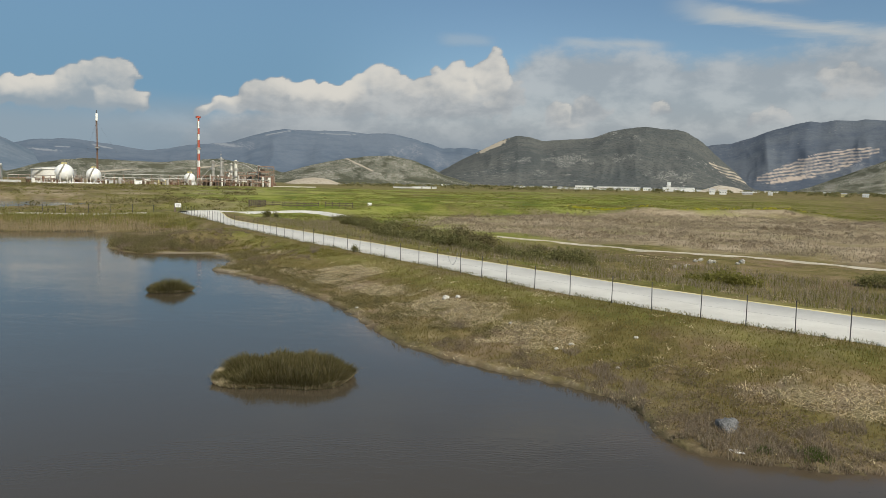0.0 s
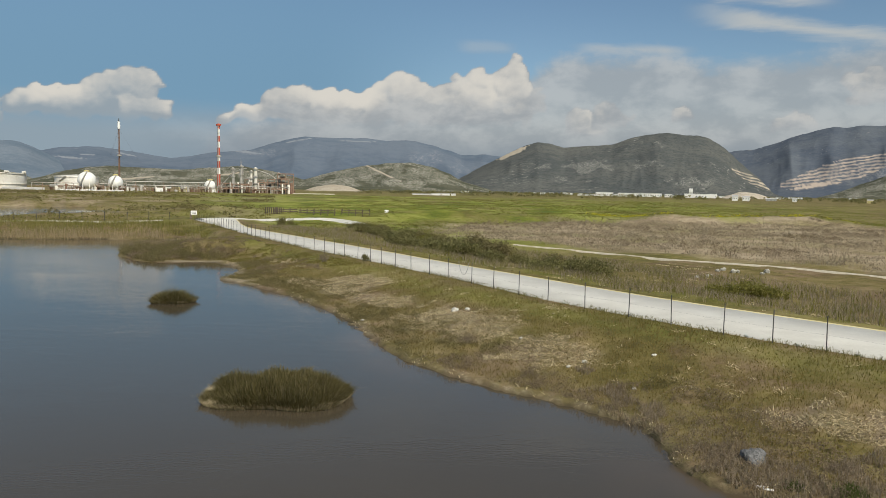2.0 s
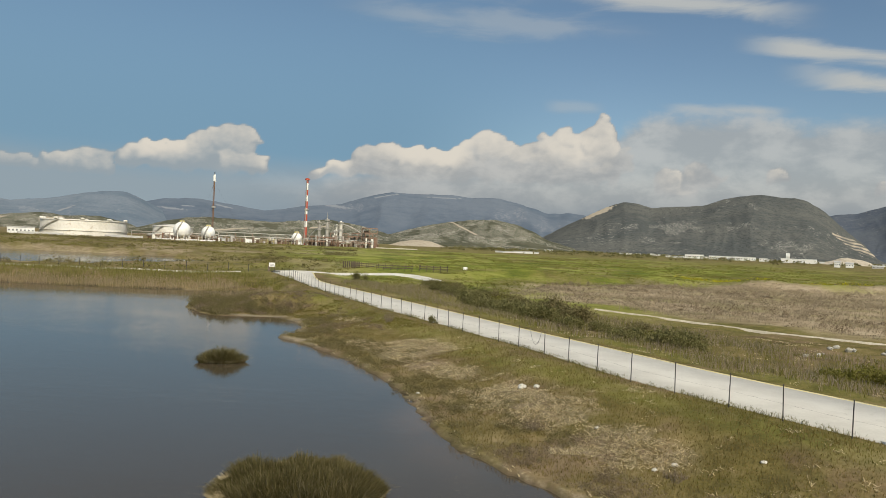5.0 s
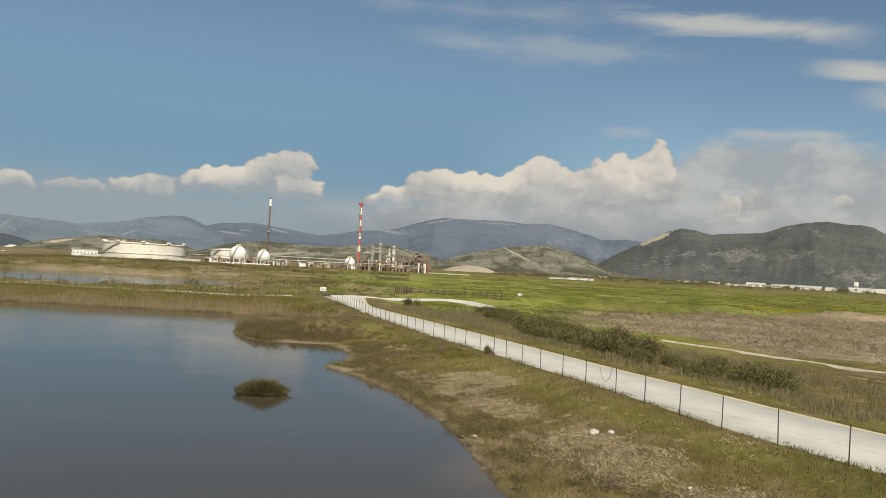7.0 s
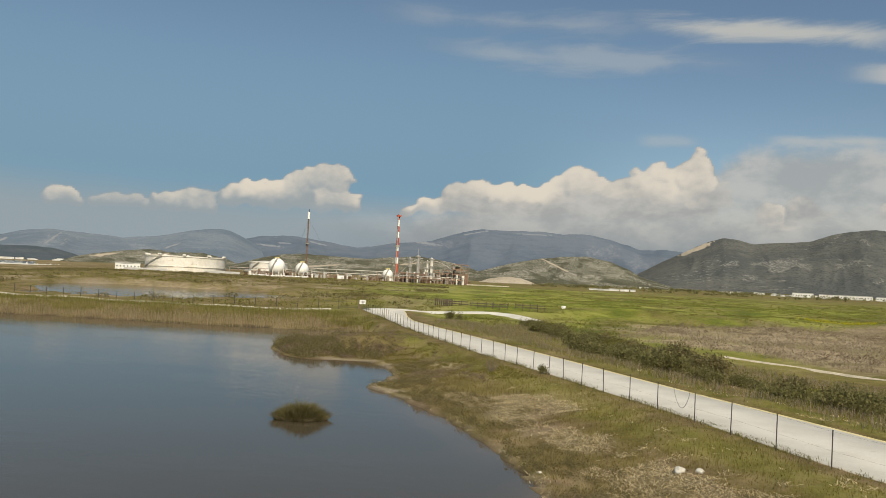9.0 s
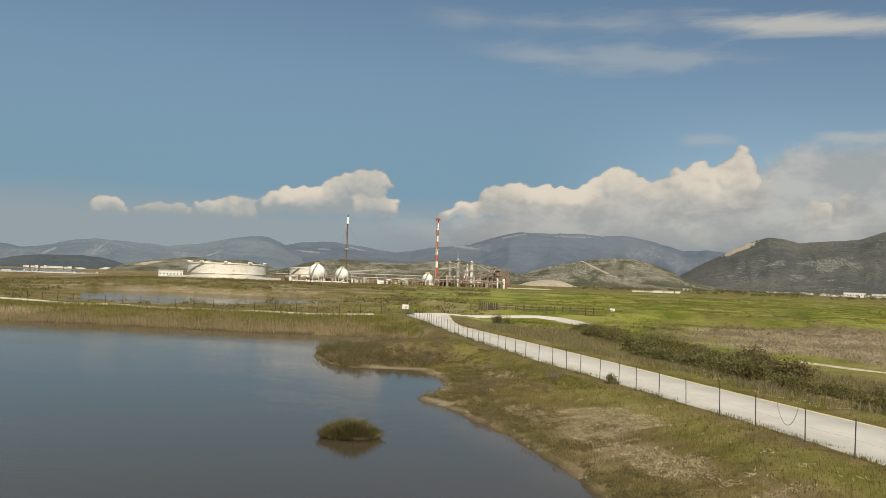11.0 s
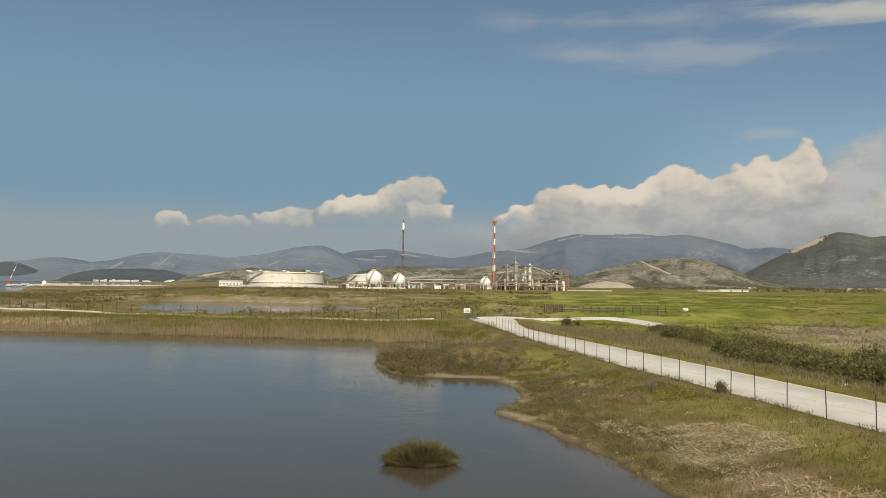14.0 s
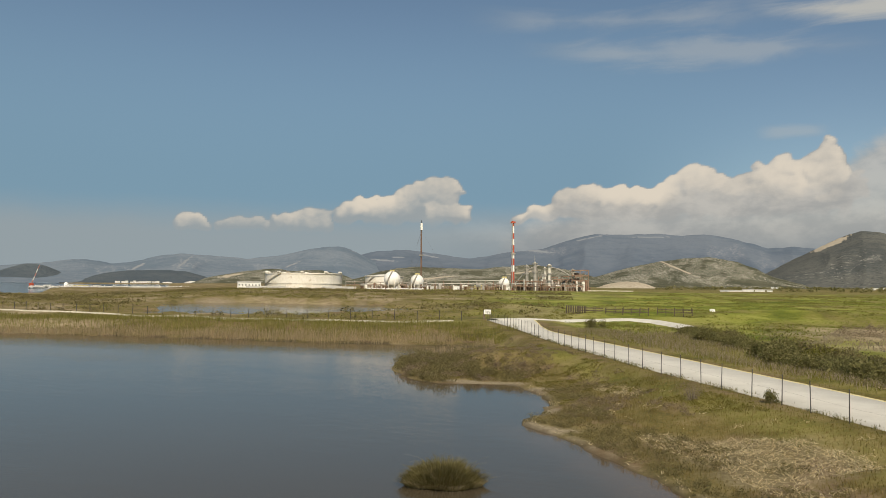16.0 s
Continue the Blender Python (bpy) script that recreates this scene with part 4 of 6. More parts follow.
for h in (1.1, 2.1):
    wire("wire", [(x, y, z + h) for (x, y), z in zip(line, lz)], 0.012, steel, pond_fence)


# ---- vegetation ----
rush_mat = leafy("rush", [(0.0, (0.06, 0.053, 0.02)), (0.35, (0.12, 0.104, 0.036)), (0.65, (0.19, 0.158, 0.07)), (1.0, (0.37, 0.3, 0.18))])
straw_mat = leafy("straw", [(0.0, (0.44, 0.34, 0.19)), (0.5, (0.66, 0.55, 0.34)), (1.0, (0.85, 0.75, 0.54))])
grass_mat = leafy("bank_grass", [(0.0, (0.115, 0.092, 0.027)), (0.35, (0.2, 0.158, 0.047)), (0.6, (0.27, 0.205, 0.078)), (1.0, (0.4, 0.305, 0.16))])
verge_mat = leafy("verge_grass", [(0.0, (0.125, 0.115, 0.025)), (0.5, (0.21, 0.186, 0.047)), (1.0, (0.31, 0.25, 0.09))])
reed_mat = leafy("dry_reed", [(0.0, (0.24, 0.19, 0.105)), (0.4, (0.38, 0.3, 0.18)), (1.0, (0.52, 0.415, 0.27))])
green_reed_mat = leafy("green_reed", [(0.0, (0.135, 0.132, 0.032)), (0.5, (0.225, 0.21, 0.06)), (1.0, (0.35, 0.3, 0.12))])
scrub_mat = leafy("brown_scrub", [(0.0, (0.17, 0.13, 0.085)), (0.5, (0.27, 0.21, 0.14)), (1.0, (0.4, 0.32, 0.22))])
feather_mat = leafy("dry_feathery_shrub", [(0.0, (0.2, 0.155, 0.105)), (0.5, (0.32, 0.255, 0.175)), (1.0, (0.46, 0.375, 0.27))])
tanfield_mat = leafy("tan_field", [(0.0, (0.25, 0.2, 0.125)), (0.5, (0.36, 0.29, 0.2)), (1.0, (0.45, 0.375, 0.27))])
bramble_mat = leafy("bramble", [(0.0, (0.1, 0.1, 0.038)), (0.5, (0.205, 0.192, 0.075)), (1.0, (0.35, 0.305, 0.15))])
bush_mat = leafy("marsh_bush", [(0.0, (0.125, 0.108, 0.05)), (0.5, (0.22, 0.188, 0.085)), (1.0, (0.33, 0.275, 0.14))])
fresh_mat = leafy("fresh_grass", [(0.0, (0.07, 0.095, 0.02)), (1.0, (0.16, 0.19, 0.055))])
dead_mat = surface("dead_twig", (0.17, 0.135, 0.095), (0.27, 0.22, 0.16), 4, 5, 0.9)


def stuff(ob, label, cat):
    return tagged(ob, label, cat, kind="stuff") if ob else None


def scatter(n, x0, x1, y0, y1, keep, seed):
    g = np.random.default_rng(seed)
    x, y = g.uniform(x0, x1, n), g.uniform(y0, y1, n)
    info = plan(x, y)
    k = keep(x, y, info, g)
    return np.stack([x[k], y[k]], 1), info[0][k]


def clumps(pts, z, radius, height, per, seed):
    """Leaf places in low rounded clumps with ragged tops."""
    g = np.random.default_rng(seed)
    n = len(pts)
    r = radius * g.uniform(0.5, 1.4, n)
    h = height * g.uniform(0.5, 1.3, n)
    a, f, e = g.uniform(0, 2 * np.pi, (n, per)), np.sqrt(g.uniform(0, 1, (n, per))), g.uniform(0, 1, (n, per))
    rr = r[:, None] * f * (1 - 0.55 * e ** 2)
    v = np.stack([pts[:, 0, None] + np.cos(a) * rr, pts[:, 1, None] + np.sin(a) * rr, z[:, None] + h[:, None] * (0.05 + 0.95 * e * (1 - 0.3 * f))], -1)
    return v.reshape(-1, 3)


def left_of_road(x, y):
    return ~(x * 0.85 + y * 0.52 > 43) | (y > 130)


# short grass over the bank, denser close by
def on_bank(x, y, info, g):
    far = np.hypot(x, y - 10)
    want = np.clip(38 / far, 0.12, 1) ** 1.6
    return (info[1] > 0.7) & (sands(x, y) < 0.3) & (info[1] < 24) & (~inside(x, y, ROAD_POLY)) & (g.uniform(0, 1, len(x)) < want) & (info[2] < 60) & (y > 20)


pts, z = scatter(620000, -52, 44, 20, 150, on_bank, 11)
pick = fbm(pts[:, 0] / 5, pts[:, 1] / 5, 71, 3) + rng.normal(0, 0.12, len(pts))
near_shore = plan(pts[:, 0], pts[:, 1])
lush = pick - 0.5 * smooth(6 - near_shore[1], 0, 4) + 0.45 * smooth(-np.abs(near_shore[2] - 6.5), -4, -1) > 0.3
litter_here = (litter(pts[:, 0], pts[:, 1]) > 0.55) & (rng.uniform(0, 1, len(pts)) < 0.55)
stuff(blades("bank_grass", pts[~lush & ~litter_here], z[~lush & ~litter_here] - 0.02, 0.2, 0.032, 0.7, grass_mat, seed=3), "short olive and straw-brown bank grass", "grass")
stuff(blades("verge_grass", pts[lush & ~litter_here], z[lush & ~litter_here] - 0.02, 0.2, 0.03, 0.6, verge_mat, seed=4), "fresh green verge grass beside the road", "grass")

pts, z = scatter(90000, -36, 34, 30, 112, lambda x, y, i, g: (i[1] > 1.2) & (i[1] < 20) & (i[2] > 5.6) & left_of_road(x, y) & (litter(x, y) < 0.45) & (fbm(x / 3.5, y / 3.5, 213, 3) > -0.05), 73)
stuff(blades("wispy_grass", pts, z - 0.02, 0.42, 0.02, 0.45, grass_mat, seed=74), "thin wispy olive-brown grass over the bank", "grass")

# dead straw lying in mats
pts, z = scatter(360000, -32, 32, 28, 104, lambda x, y, i, g: (litter(x, y) + fbm(x / 1.1, y / 1.1, 63, 3) * 1.1 > 0.33 + 0.45 * g.uniform(0, 1, len(x))) & (i[1] > 3.2) & (i[2] > 6), 12)
away_dir = rng.normal(0, 1, (len(pts), 2)) * 1.5
stuff(blades("straw_litter", pts, z + 0.04, 0.14, 0.042, 0.7, straw_mat, seed=5, toward=away_dir * 1.1, bend=0.0), "flattened pale dead straw on the bank", "straw")

# brown saltbush along the waterline
pts, z = scatter(36000, -34, 34, 24, 104, lambda x, y, i, g: (i[1] > np.where(y < 36, 0.12, 0.5)) & (sands(x, y) < 0.2) & (i[1] < 5.5 + 6 * fbm(x / 5, y / 5, 83, 2)) & ((fbm(x / 2.5, y / 2.5, 81, 2) > -0.16) | (i[1] < 0.7)) & (g.uniform(0, 1, len(x)) < np.where(i[1] < 0.9, 1.0, 0.7)), 13)
brown = pts[:, 1] + 14 * fbm(pts[:, 0] / 4, pts[:, 1] / 4, 87, 2) < 44
stuff(leaves("saltbush", clumps(pts[brown], z[brown], 0.5, 0.45, 44, 14), 0.04, scrub_mat, seed=15), "brown low saltbush scrub along the waterline", "scrub")
stuff(leaves("olive_saltbush", clumps(pts[~brown], z[~brown], 0.5, 0.42, 34, 64), 0.05, bush_mat, seed=65), "low olive-brown saltbush along the waterline", "scrub")
pts, z = scatter(16000, -34, 40, 24, 110, lambda x, y, i, g: (i[1] > 3) & (i[1] < 18) & (i[2] > 6.5) & left_of_road(x, y) & (fbm(x / 4, y / 4, 85, 3) > -0.06) & (g.uniform(0, 1, len(x)) < 0.6), 16)
stuff(leaves("low_herbs", clumps(pts, z, 0.42, 0.2, 30, 17), 0.032, grass_mat, seed=18), "low olive herbs scattered on the bank", "herbs")

pts, z = scatter(240000, 7, 42, 18, 46, lambda x, y, i, g: (i[1] > -0.05) & (i[1] < 3.2 + 7 * fbm(x / 3, y / 3, 207, 2)) & (fbm(x / 1.1, y / 1.1, 209, 2) > -0.1) & (g.uniform(0, 1, len(x)) < 0.75), 70)
stuff(blades("shore_scrub", pts, np.maximum(z, 0) - 0.02, 0.36, 0.026, 0.75, feather_mat, seed=72), "matted grey-brown feathery scrub overhanging the water", "scrub")

# dark bushes on the spit
pts, z = scatter(5200, -60, -33, 100, 131, lambda x, y, i, g: (i[1] > 0.3) & (i[1] < 9) & (y < 128) & (x < -36 + (y - 104) * 0.1) & (sands(x, y) < 0.2) & (g.uniform(0, 1, len(x)) < 0.4), 19)
mixed = fbm(pts[:, 0] / 2.5, pts[:, 1] / 2.5, 145, 2) > 0.02
stuff(leaves("dry_spit_scrub", clumps(pts[mixed], z[mixed], 0.75, 0.75, 44, 50), 0.085, scrub_mat, seed=51), "ragged brown scrub on the low spit", "scrub")
pts, z = pts[~mixed], z[~mixed]
stuff(leaves("spit_scrub", clumps(pts, z, 0.85, 1.15, 56, 20), 0.09, bush_mat, seed=21), "dense dark olive scrub on the low spit", "scrub")

# ragged grass over the near edge of the road, low herbs farther along the dyke
side = resample(RN, 0.1)
side = side[(side[:, 1] > 20) & (side[:, 1] < 150)]
pts = np.repeat(side, 5, axis=0) + rng.normal(0, 0.22, (len(side) * 5, 2))
keep = fbm(pts[:, 0] / 1.3, pts[:, 1] / 1.3, 191, 3) > -0.12
pts = pts[keep]
stuff(blades("road_edge_grass", pts, ground_at(pts[:, 0], pts[:, 1]) - 0.03, 0.34, 0.03, 0.5, bramble_mat, seed=52), "ragged dark grass overhanging the road's edge", "grass")
pts, z = scatter(26000, -60, -8, 88, 170, lambda x, y, i, g: (i[1] > 1) & (i[1] < 20) & (i[2] > 6) & (sands(x, y) < 0.2) & (left_of_road(x, y)) & (y > 88) & (x + 0.62 * y < 46) & (fbm(x / 3, y / 3, 193, 3) > -0.1), 53)
dry = fbm(pts[:, 0] / 6, pts[:, 1] / 6, 195, 3) > 0.0
stuff(leaves("dyke_herbs", clumps(pts[~dry], z[~dry], 0.4, 0.25, 14, 54), 0.06, verge_mat, seed=55), "low olive herbs on the dyke slope", "herbs")
stuff(leaves("dry_dyke_herbs", clumps(pts[dry], z[dry], 0.4, 0.28, 14, 56), 0.06, scrub_mat, seed=57), "dry reddish-brown herbs on the dyke slope", "herbs")

# reed bed at the far shore
pts, z = scatter(230000, -230, -46, 100, 175, lambda x, y, i, g: (i[1] > -0.7) & (i[1] < 5.5 + 5 * fbm(x / 6, y / 6, 147, 2)) & ((y > 128) | (x < -70)) & (x < -56 - (y - 147) * 0.42 + fbm(x / 5, y / 5, 141, 3) * 14) & (g.uniform(0, 1, len(x)) < 0.8), 22)
stuff(blades("reed_bed", pts, z, 1.35, 0.04, 0.2, reed_mat, seed=23, segs=2), "dense pale dry reed bed along the water", "reeds")
pts, z = scatter(170000, -230, -40, 110, 190, lambda x, y, i, g: (i[1] > 3) & (i[1] < 24) & ((y > 136) | (x < -75)) & (x < -55 - (y - 149) * 0.42 + fbm(x / 5, y / 5, 143, 3) * 14) & (away(x, y, TRACK) > 3) & (~inside(x, y, ROAD_POLY)) & (g.uniform(0, 1, len(x)) < 0.6), 24)
stuff(blades("green_reed", pts, z, 1.2, 0.05, 0.26, green_reed_mat, seed=25), "olive-green reeds and tall grass behind the reed bed", "reeds")

# tall weeds behind the road
def behind_road(x, y, info, g):
    return (info[2] > 6.0 + 1.6 * g.uniform(0, 1, len(x))) & (info[2] < 30) & (away(x, y, FIELD_TRACK) > 1.5) & (~left_of_road(x, y) | (y > 125)) & (x * 0.85 + y * 0.52 > 40) & (fbm(x / 6, y / 6, 91, 3) + g.uniform(0, 1, len(x)) + 0.25 * smooth(-info[2], -16, -10) > 0.5)


pts, z = scatter(250000, -44, 78, 14, 172, behind_road, 26)
stuff(blades("tall_weeds", pts, z, 0.85, 0.035, 0.55, tanfield_mat, seed=27), "tall dry weeds and reeds behind the road", "weeds")
rank_mat = leafy("rank_grass", [(0.0, (0.13, 0.13, 0.026)), (0.5, (0.22, 0.205, 0.05)), (1.0, (0.33, 0.285, 0.105))])
pts, z = scatter(180000, -44, 78, 14, 172, behind_road, 28)
stuff(blades("rank_grass", pts, z, 0.75, 0.045, 0.5, rank_mat, seed=29), "rank green grass among the dry weeds", "grass")

# tan scrub field
def in_field(x, y, info, g):
    return inside(x, y, TAN_FIELD) & (fbm(x / 9, y / 9, 95, 3) + 0.5 * g.uniform(0, 1, len(x)) > 0.1) & (away(x, y, FIELD_TRACK) > 1.8)


pts, z = scatter(65000, -12, 150, 58, 252, in_field, 30)
stuff(blades("dry_field", pts, z, 0.6, 0.07, 0.5, tanfield_mat, seed=31), "wide field of dry pinkish-tan scrub grass", "scrub")
pts, z = scatter(1800, -12, 150, 58, 252, lambda x, y, i, g: inside(x, y, TAN_FIELD) & (fbm(x / 16, y / 16, 99, 2) > 0.12), 32)
stuff(leaves("field_scrub", clumps(pts, z, 1.1, 1.3, 60, 33), 0.13, scrub_mat, seed=34), "reddish-brown shrubs in the dry field", "scrub")

pts, z = scatter(6800, -12, 150, 58, 252, lambda x, y, i, g: inside(x, y, TAN_FIELD) & (fbm(x / 10, y / 10, 96, 3) > -0.12) & (away(x, y, FIELD_TRACK) > 2.5), 64)
stuff(leaves("tan_shrubs", clumps(pts, z, 1.5, 1.0, 26, 65), 0.13, tanfield_mat, seed=66), "soft pinkish-tan dead shrubs over the field", "scrub")

# marsh and inland scrub
def marsh(x, y, info, g):
    return (info[1] > 22) & (info[2] > 16) & (info[3] > 3) & (info[4] < 0.1) & (x < -0.27 * y) & (fbm(x / 40, y / 40, 103, 3) + 0.25 * g.normal(0, 1, len(x)) > 0.2)


pts, z = scatter(11000, -420, 30, 185, 560, marsh, 35)
stuff(leaves("marsh_scrub", clumps(pts, z, 2.2, 1.1, 19, 36), 0.24, green_reed_mat, seed=37), "scattered olive marsh scrub towards the plant", "scrub")
pts, z = scatter(9000, -430, -60, 178, 470, lambda x, y, i, g: (i[3] > 9) & (i[1] > 20) & (i[2] > 20) & (away(x, y, TRACK) > 5) & (x < -0.27 * y) & (fbm(x / 34, y / 16, 203, 3) + 0.12 * g.normal(0, 1, len(x)) > 0.24), 67)
stuff(leaves("marsh_bushes", clumps(pts, z, 2.6, 1.6, 24, 68), 0.34, bush_mat, seed=69), "dark olive bushes in drifts over the marsh", "scrub")
pts, z = scatter(60000, -60, 190, 150, 420, lambda x, y, i, g: (i[2] > 12) & ~inside(x, y, TAN_FIELD) & (away(x, y, BRANCH) > 6) & (fbm(x / 20, y / 20, 107, 3) > -0.1), 38)
meadow_mat = leafy("meadow", [(0.0, (0.15, 0.18, 0.03)), (0.5, (0.2, 0.225, 0.042)), (1.0, (0.28, 0.28, 0.075))])
stuff(blades("meadow_grass", pts, z, 0.32, 0.16, 0.5, meadow_mat, seed=39), "fresh green meadow grass inland", "grass")
pts, z = scatter(13000, -75, 150, 150, 520, lambda x, y, i, g: (i[2] > 14) & (i[1] > 22) & (x > -0.3 * y) & ~inside(x, y, TAN_FIELD) & (away(x, y, BRANCH) > 7) & (fbm(x / 14, y / 14, 197, 3) + 0.3 * g.normal(0, 1, len(x)) > 0.18), 58)
half = rng.uniform(0, 1, len(pts)) < 0.5
stuff(leaves("meadow_weeds", clumps(pts[half], z[half], 1.3, 0.55, 12, 59), 0.2, rank_mat, seed=60), "rank olive weeds dotted over the meadow", "weeds")
stuff(leaves("dry_meadow_weeds", clumps(pts[~half], z[~half], 1.3, 0.5, 12, 61), 0.2, green_reed_mat, seed=62), "dull olive weeds dotted over the meadow", "weeds")
yellow_mat = leafy("yellow_flowers", [(0.0, (0.42, 0.38, 0.02)), (1.0, (0.62, 0.55, 0.05))])
pts, z = scatter(9000, 40, 135, 235, 300, lambda x, y, i, g: (np.abs(y - 262 - fbm(x / 15, x * 0, 109, 2) * 12) < 4) & (fbm(x / 7, y / 7, 111, 2) > -0.05), 40)
stuff(leaves("yellow_flowers", clumps(pts, z, 0.7, 0.9, 10, 41), 0.14, yellow_mat, seed=42), "strip of yellow flowering weeds", "flowers")


def tussock(name, x, y, rx, ry, h, n, label, seed, fan=0.0, mat=None, width=0.03):
    ob = thing(name, x, y, -0.25, label, "grass island")
    g = np.random.default_rng(seed)
    bm = bmesh.new()
    bmesh.ops.create_uvsphere(bm, u_segments=32, v_segments=10, radius=1)
    for v in bm.verts:
        a = math.atan2(v.co.y, v.co.x)
        k = 1 + 0.10 * math.sin(3 * a + seed) + 0.07 * math.sin(5 * a)
        v.co = Vector((v.co.x * rx * 0.92 * k, v.co.y * ry * 0.92 * k, v.co.z * 0.42))
    part("mud_base", bm, mud_mat, ob, "dark wet mud and roots", shade=True)
    a, f = g.uniform(0, 2 * np.pi, n), np.sqrt(g.uniform(0, 1, n))
    k = 1 + 0.10 * np.sin(3 * a + seed) + 0.07 * np.sin(5 * a)
    hump = 0.72 + 0.8 * vnoise(np.cos(a) * f * 3 + seed, np.sin(a) * f * 3, seed) + 0.5 * vnoise(np.cos(a) * f * 9, np.sin(a) * f * 9, seed)
    p = np.stack([np.cos(a) * f * rx * k, np.sin(a) * f * ry * k], 1)
    rim = f ** 6
    hump = hump * (1.18 - (0.5 + 0.3 * fan) * f * f)
    toward = np.stack([np.cos(a), np.sin(a)], 1) * (0.08 + 0.85 * rim + fan * f)[:, None]
    zz = 0.25 + 0.15 * (1 - f)
    stuff(blades("rush_growth", p, zz, h * hump * (1 - 0.25 * rim), width, 0.36 + 0.2 * fan, mat or rush_mat, ob, seed + 1, segs=2, toward=toward), "dense olive rushes with straw tips", "")
    m = n // 4
    a2 = g.uniform(0, 2 * np.pi, m)
    k2 = 1 + 0.10 * np.sin(3 * a2 + seed) + 0.07 * np.sin(5 * a2)
    f2 = g.uniform(0.8, 1.02, m)
    p2 = np.stack([np.cos(a2) * f2 * rx * k2, np.sin(a2) * f2 * ry * k2], 1)
    keep = vnoise(np.cos(a2) * 3, np.sin(a2) * 3, seed + 5) > -0.3
    t2 = np.stack([np.cos(a2), np.sin(a2)], 1) * g.uniform(0.5, 1.1, m)[:, None]
    stuff(blades("dead_skirt", p2[keep], np.full(keep.sum(), 0.28), 0.32, 0.035, 0.35, straw_mat, ob, seed + 2, toward=t2[keep]), "bleached dead leaves round the rim", "")
    return ob


reed_tuft_mat = leafy("pale_rush", [(0.0, (0.09, 0.082, 0.028)), (0.5, (0.18, 0.155, 0.055)), (1.0, (0.42, 0.34, 0.2))])
mud_mat = surface("wet_mud", (0.04, 0.034, 0.024), (0.08, 0.065, 0.045), 1.5, 6, 0.5)
tussock("rush_island", -9.25, 40.2, 3.7, 3.1, 1.15, 21000, "large clump of olive rushes standing in the lagoon", 3)
tussock("rush_island", -27.3, 69.9, 1.85, 1.6, 1.15, 5500, "small round clump of olive rushes in the lagoon", 8, 0.6, reed_tuft_mat, 0.03)


def bush(name, x, y, z, rx, ry, h, n, mat, label, seed, twigs=9, size=0.08, category="bush", group=""):
    """A shrub: bare stems with ragged masses of small leaves on them."""
    ob = thing(name, x, y, z, label, category, group)
    g = np.random.default_rng(seed)
    bm = bmesh.new()
    tips = []
    for k in range(twigs):
        a, f = g.uniform(0, 2 * np.pi), math.sqrt(g.uniform(0.05, 1))
        tip = (math.cos(a) * f * rx * 0.85, math.sin(a) * f * ry * 0.85, h * (1 - 0.4 * f * f) * g.uniform(0.65, 1.0))
        tips.append(tip)
        tube(bm, (tip[0] * 0.2, tip[1] * 0.2, -0.1), tip, 0.02 + 0.012 * h, 0.006, 5)
    part("stems", bm, dead_mat, ob)
    tips = np.array(tips)
    c = tips[g.integers(0, twigs, n)]
    spread = np.array([rx, ry, h]) * 0.30
    q = c + g.normal(0, 1, (n, 3)) * spread * g.uniform(0.4, 1, (n, 1))
    q[:, 2] = np.abs(q[:, 2] - 0.05) + 0.03
    leaves("foliage", q, size, mat, ob, seed + 1)
    return ob


# bramble hedge behind the road: four shrubs, repeated
hedge_line = resample([(-28, 170), (-20, 150), (-12, 134), (-3, 114), (4, 101), (10.5, 93), (14.5, 86)], 3.3)
kinds = []
for k in range(4):
    kinds.append(bush("bramble_bush", 0, 0, -50, 2.5, 2.3, 1.8, 2600, (bramble_mat, bush_mat, bramble_mat, rank_mat)[k], "dense dark green bramble bush in a ragged hedge", 100 + k, 16, 0.16, group="bramble hedge"))
used = set()
for k, (x, y) in enumerate(hedge_line):
    for row in range(3 if 8 < k else 2):
        if random.random() < 0.3 and k > 4:
            continue
        off_ = 1.5 + row * 3.0 if row < 2 else -1.6
        gx, gy = x + 0.85 * off_ + random.uniform(-0.8, 0.8), y + 0.52 * off_ + random.uniform(-0.8, 0.8)
        s = random.uniform(0.5, 1.2) * (0.85 if k > len(hedge_line) - 3 else 1)
        i = (k * 2 + row) % 4
        m = pose(gx, gy, float(ground_at(gx, gy)[0]) - 0.15, 0, 0, random.uniform(0, 360)) @ Matrix.Diagonal((s, s, s * random.uniform(0.75, 1.15), 1))
        if i not in used:
            kinds[i].matrix_basis = m
            used.add(i)
        else:
            copy_thing(kinds[i], m).scale = m.to_scale()

gz = lambda x, y: float(ground_at(x, y)[0])
bush("bush", -12.2, 91.3, gz(-12.2, 91.3) - 0.05, 0.5, 0.5, 0.75, 900, bramble_mat, "small dark bush by the road fence", 120, 7, 0.07)
bush("bush", -43, 172, gz(-43, 172) - 0.05, 1.9, 1.7, 2.0, 1800, bramble_mat, "dark rounded bush beside the road junction", 121, 12, 0.12)
bush("dead_bush", -17.5, 92.2, gz(-17.5, 92.2) - 0.1, 0.9, 0.9, 1.2, 500, scrub_mat, "bare brown twiggy bush below the fence", 122, 26, 0.05)
bush("dead_bush", 0.6, 52.2, gz(0.6, 52.2) - 0.1, 0.8, 0.7, 0.7, 400, scrub_mat, "bare grey-brown shrub on the straw slope", 123, 22, 0.05)
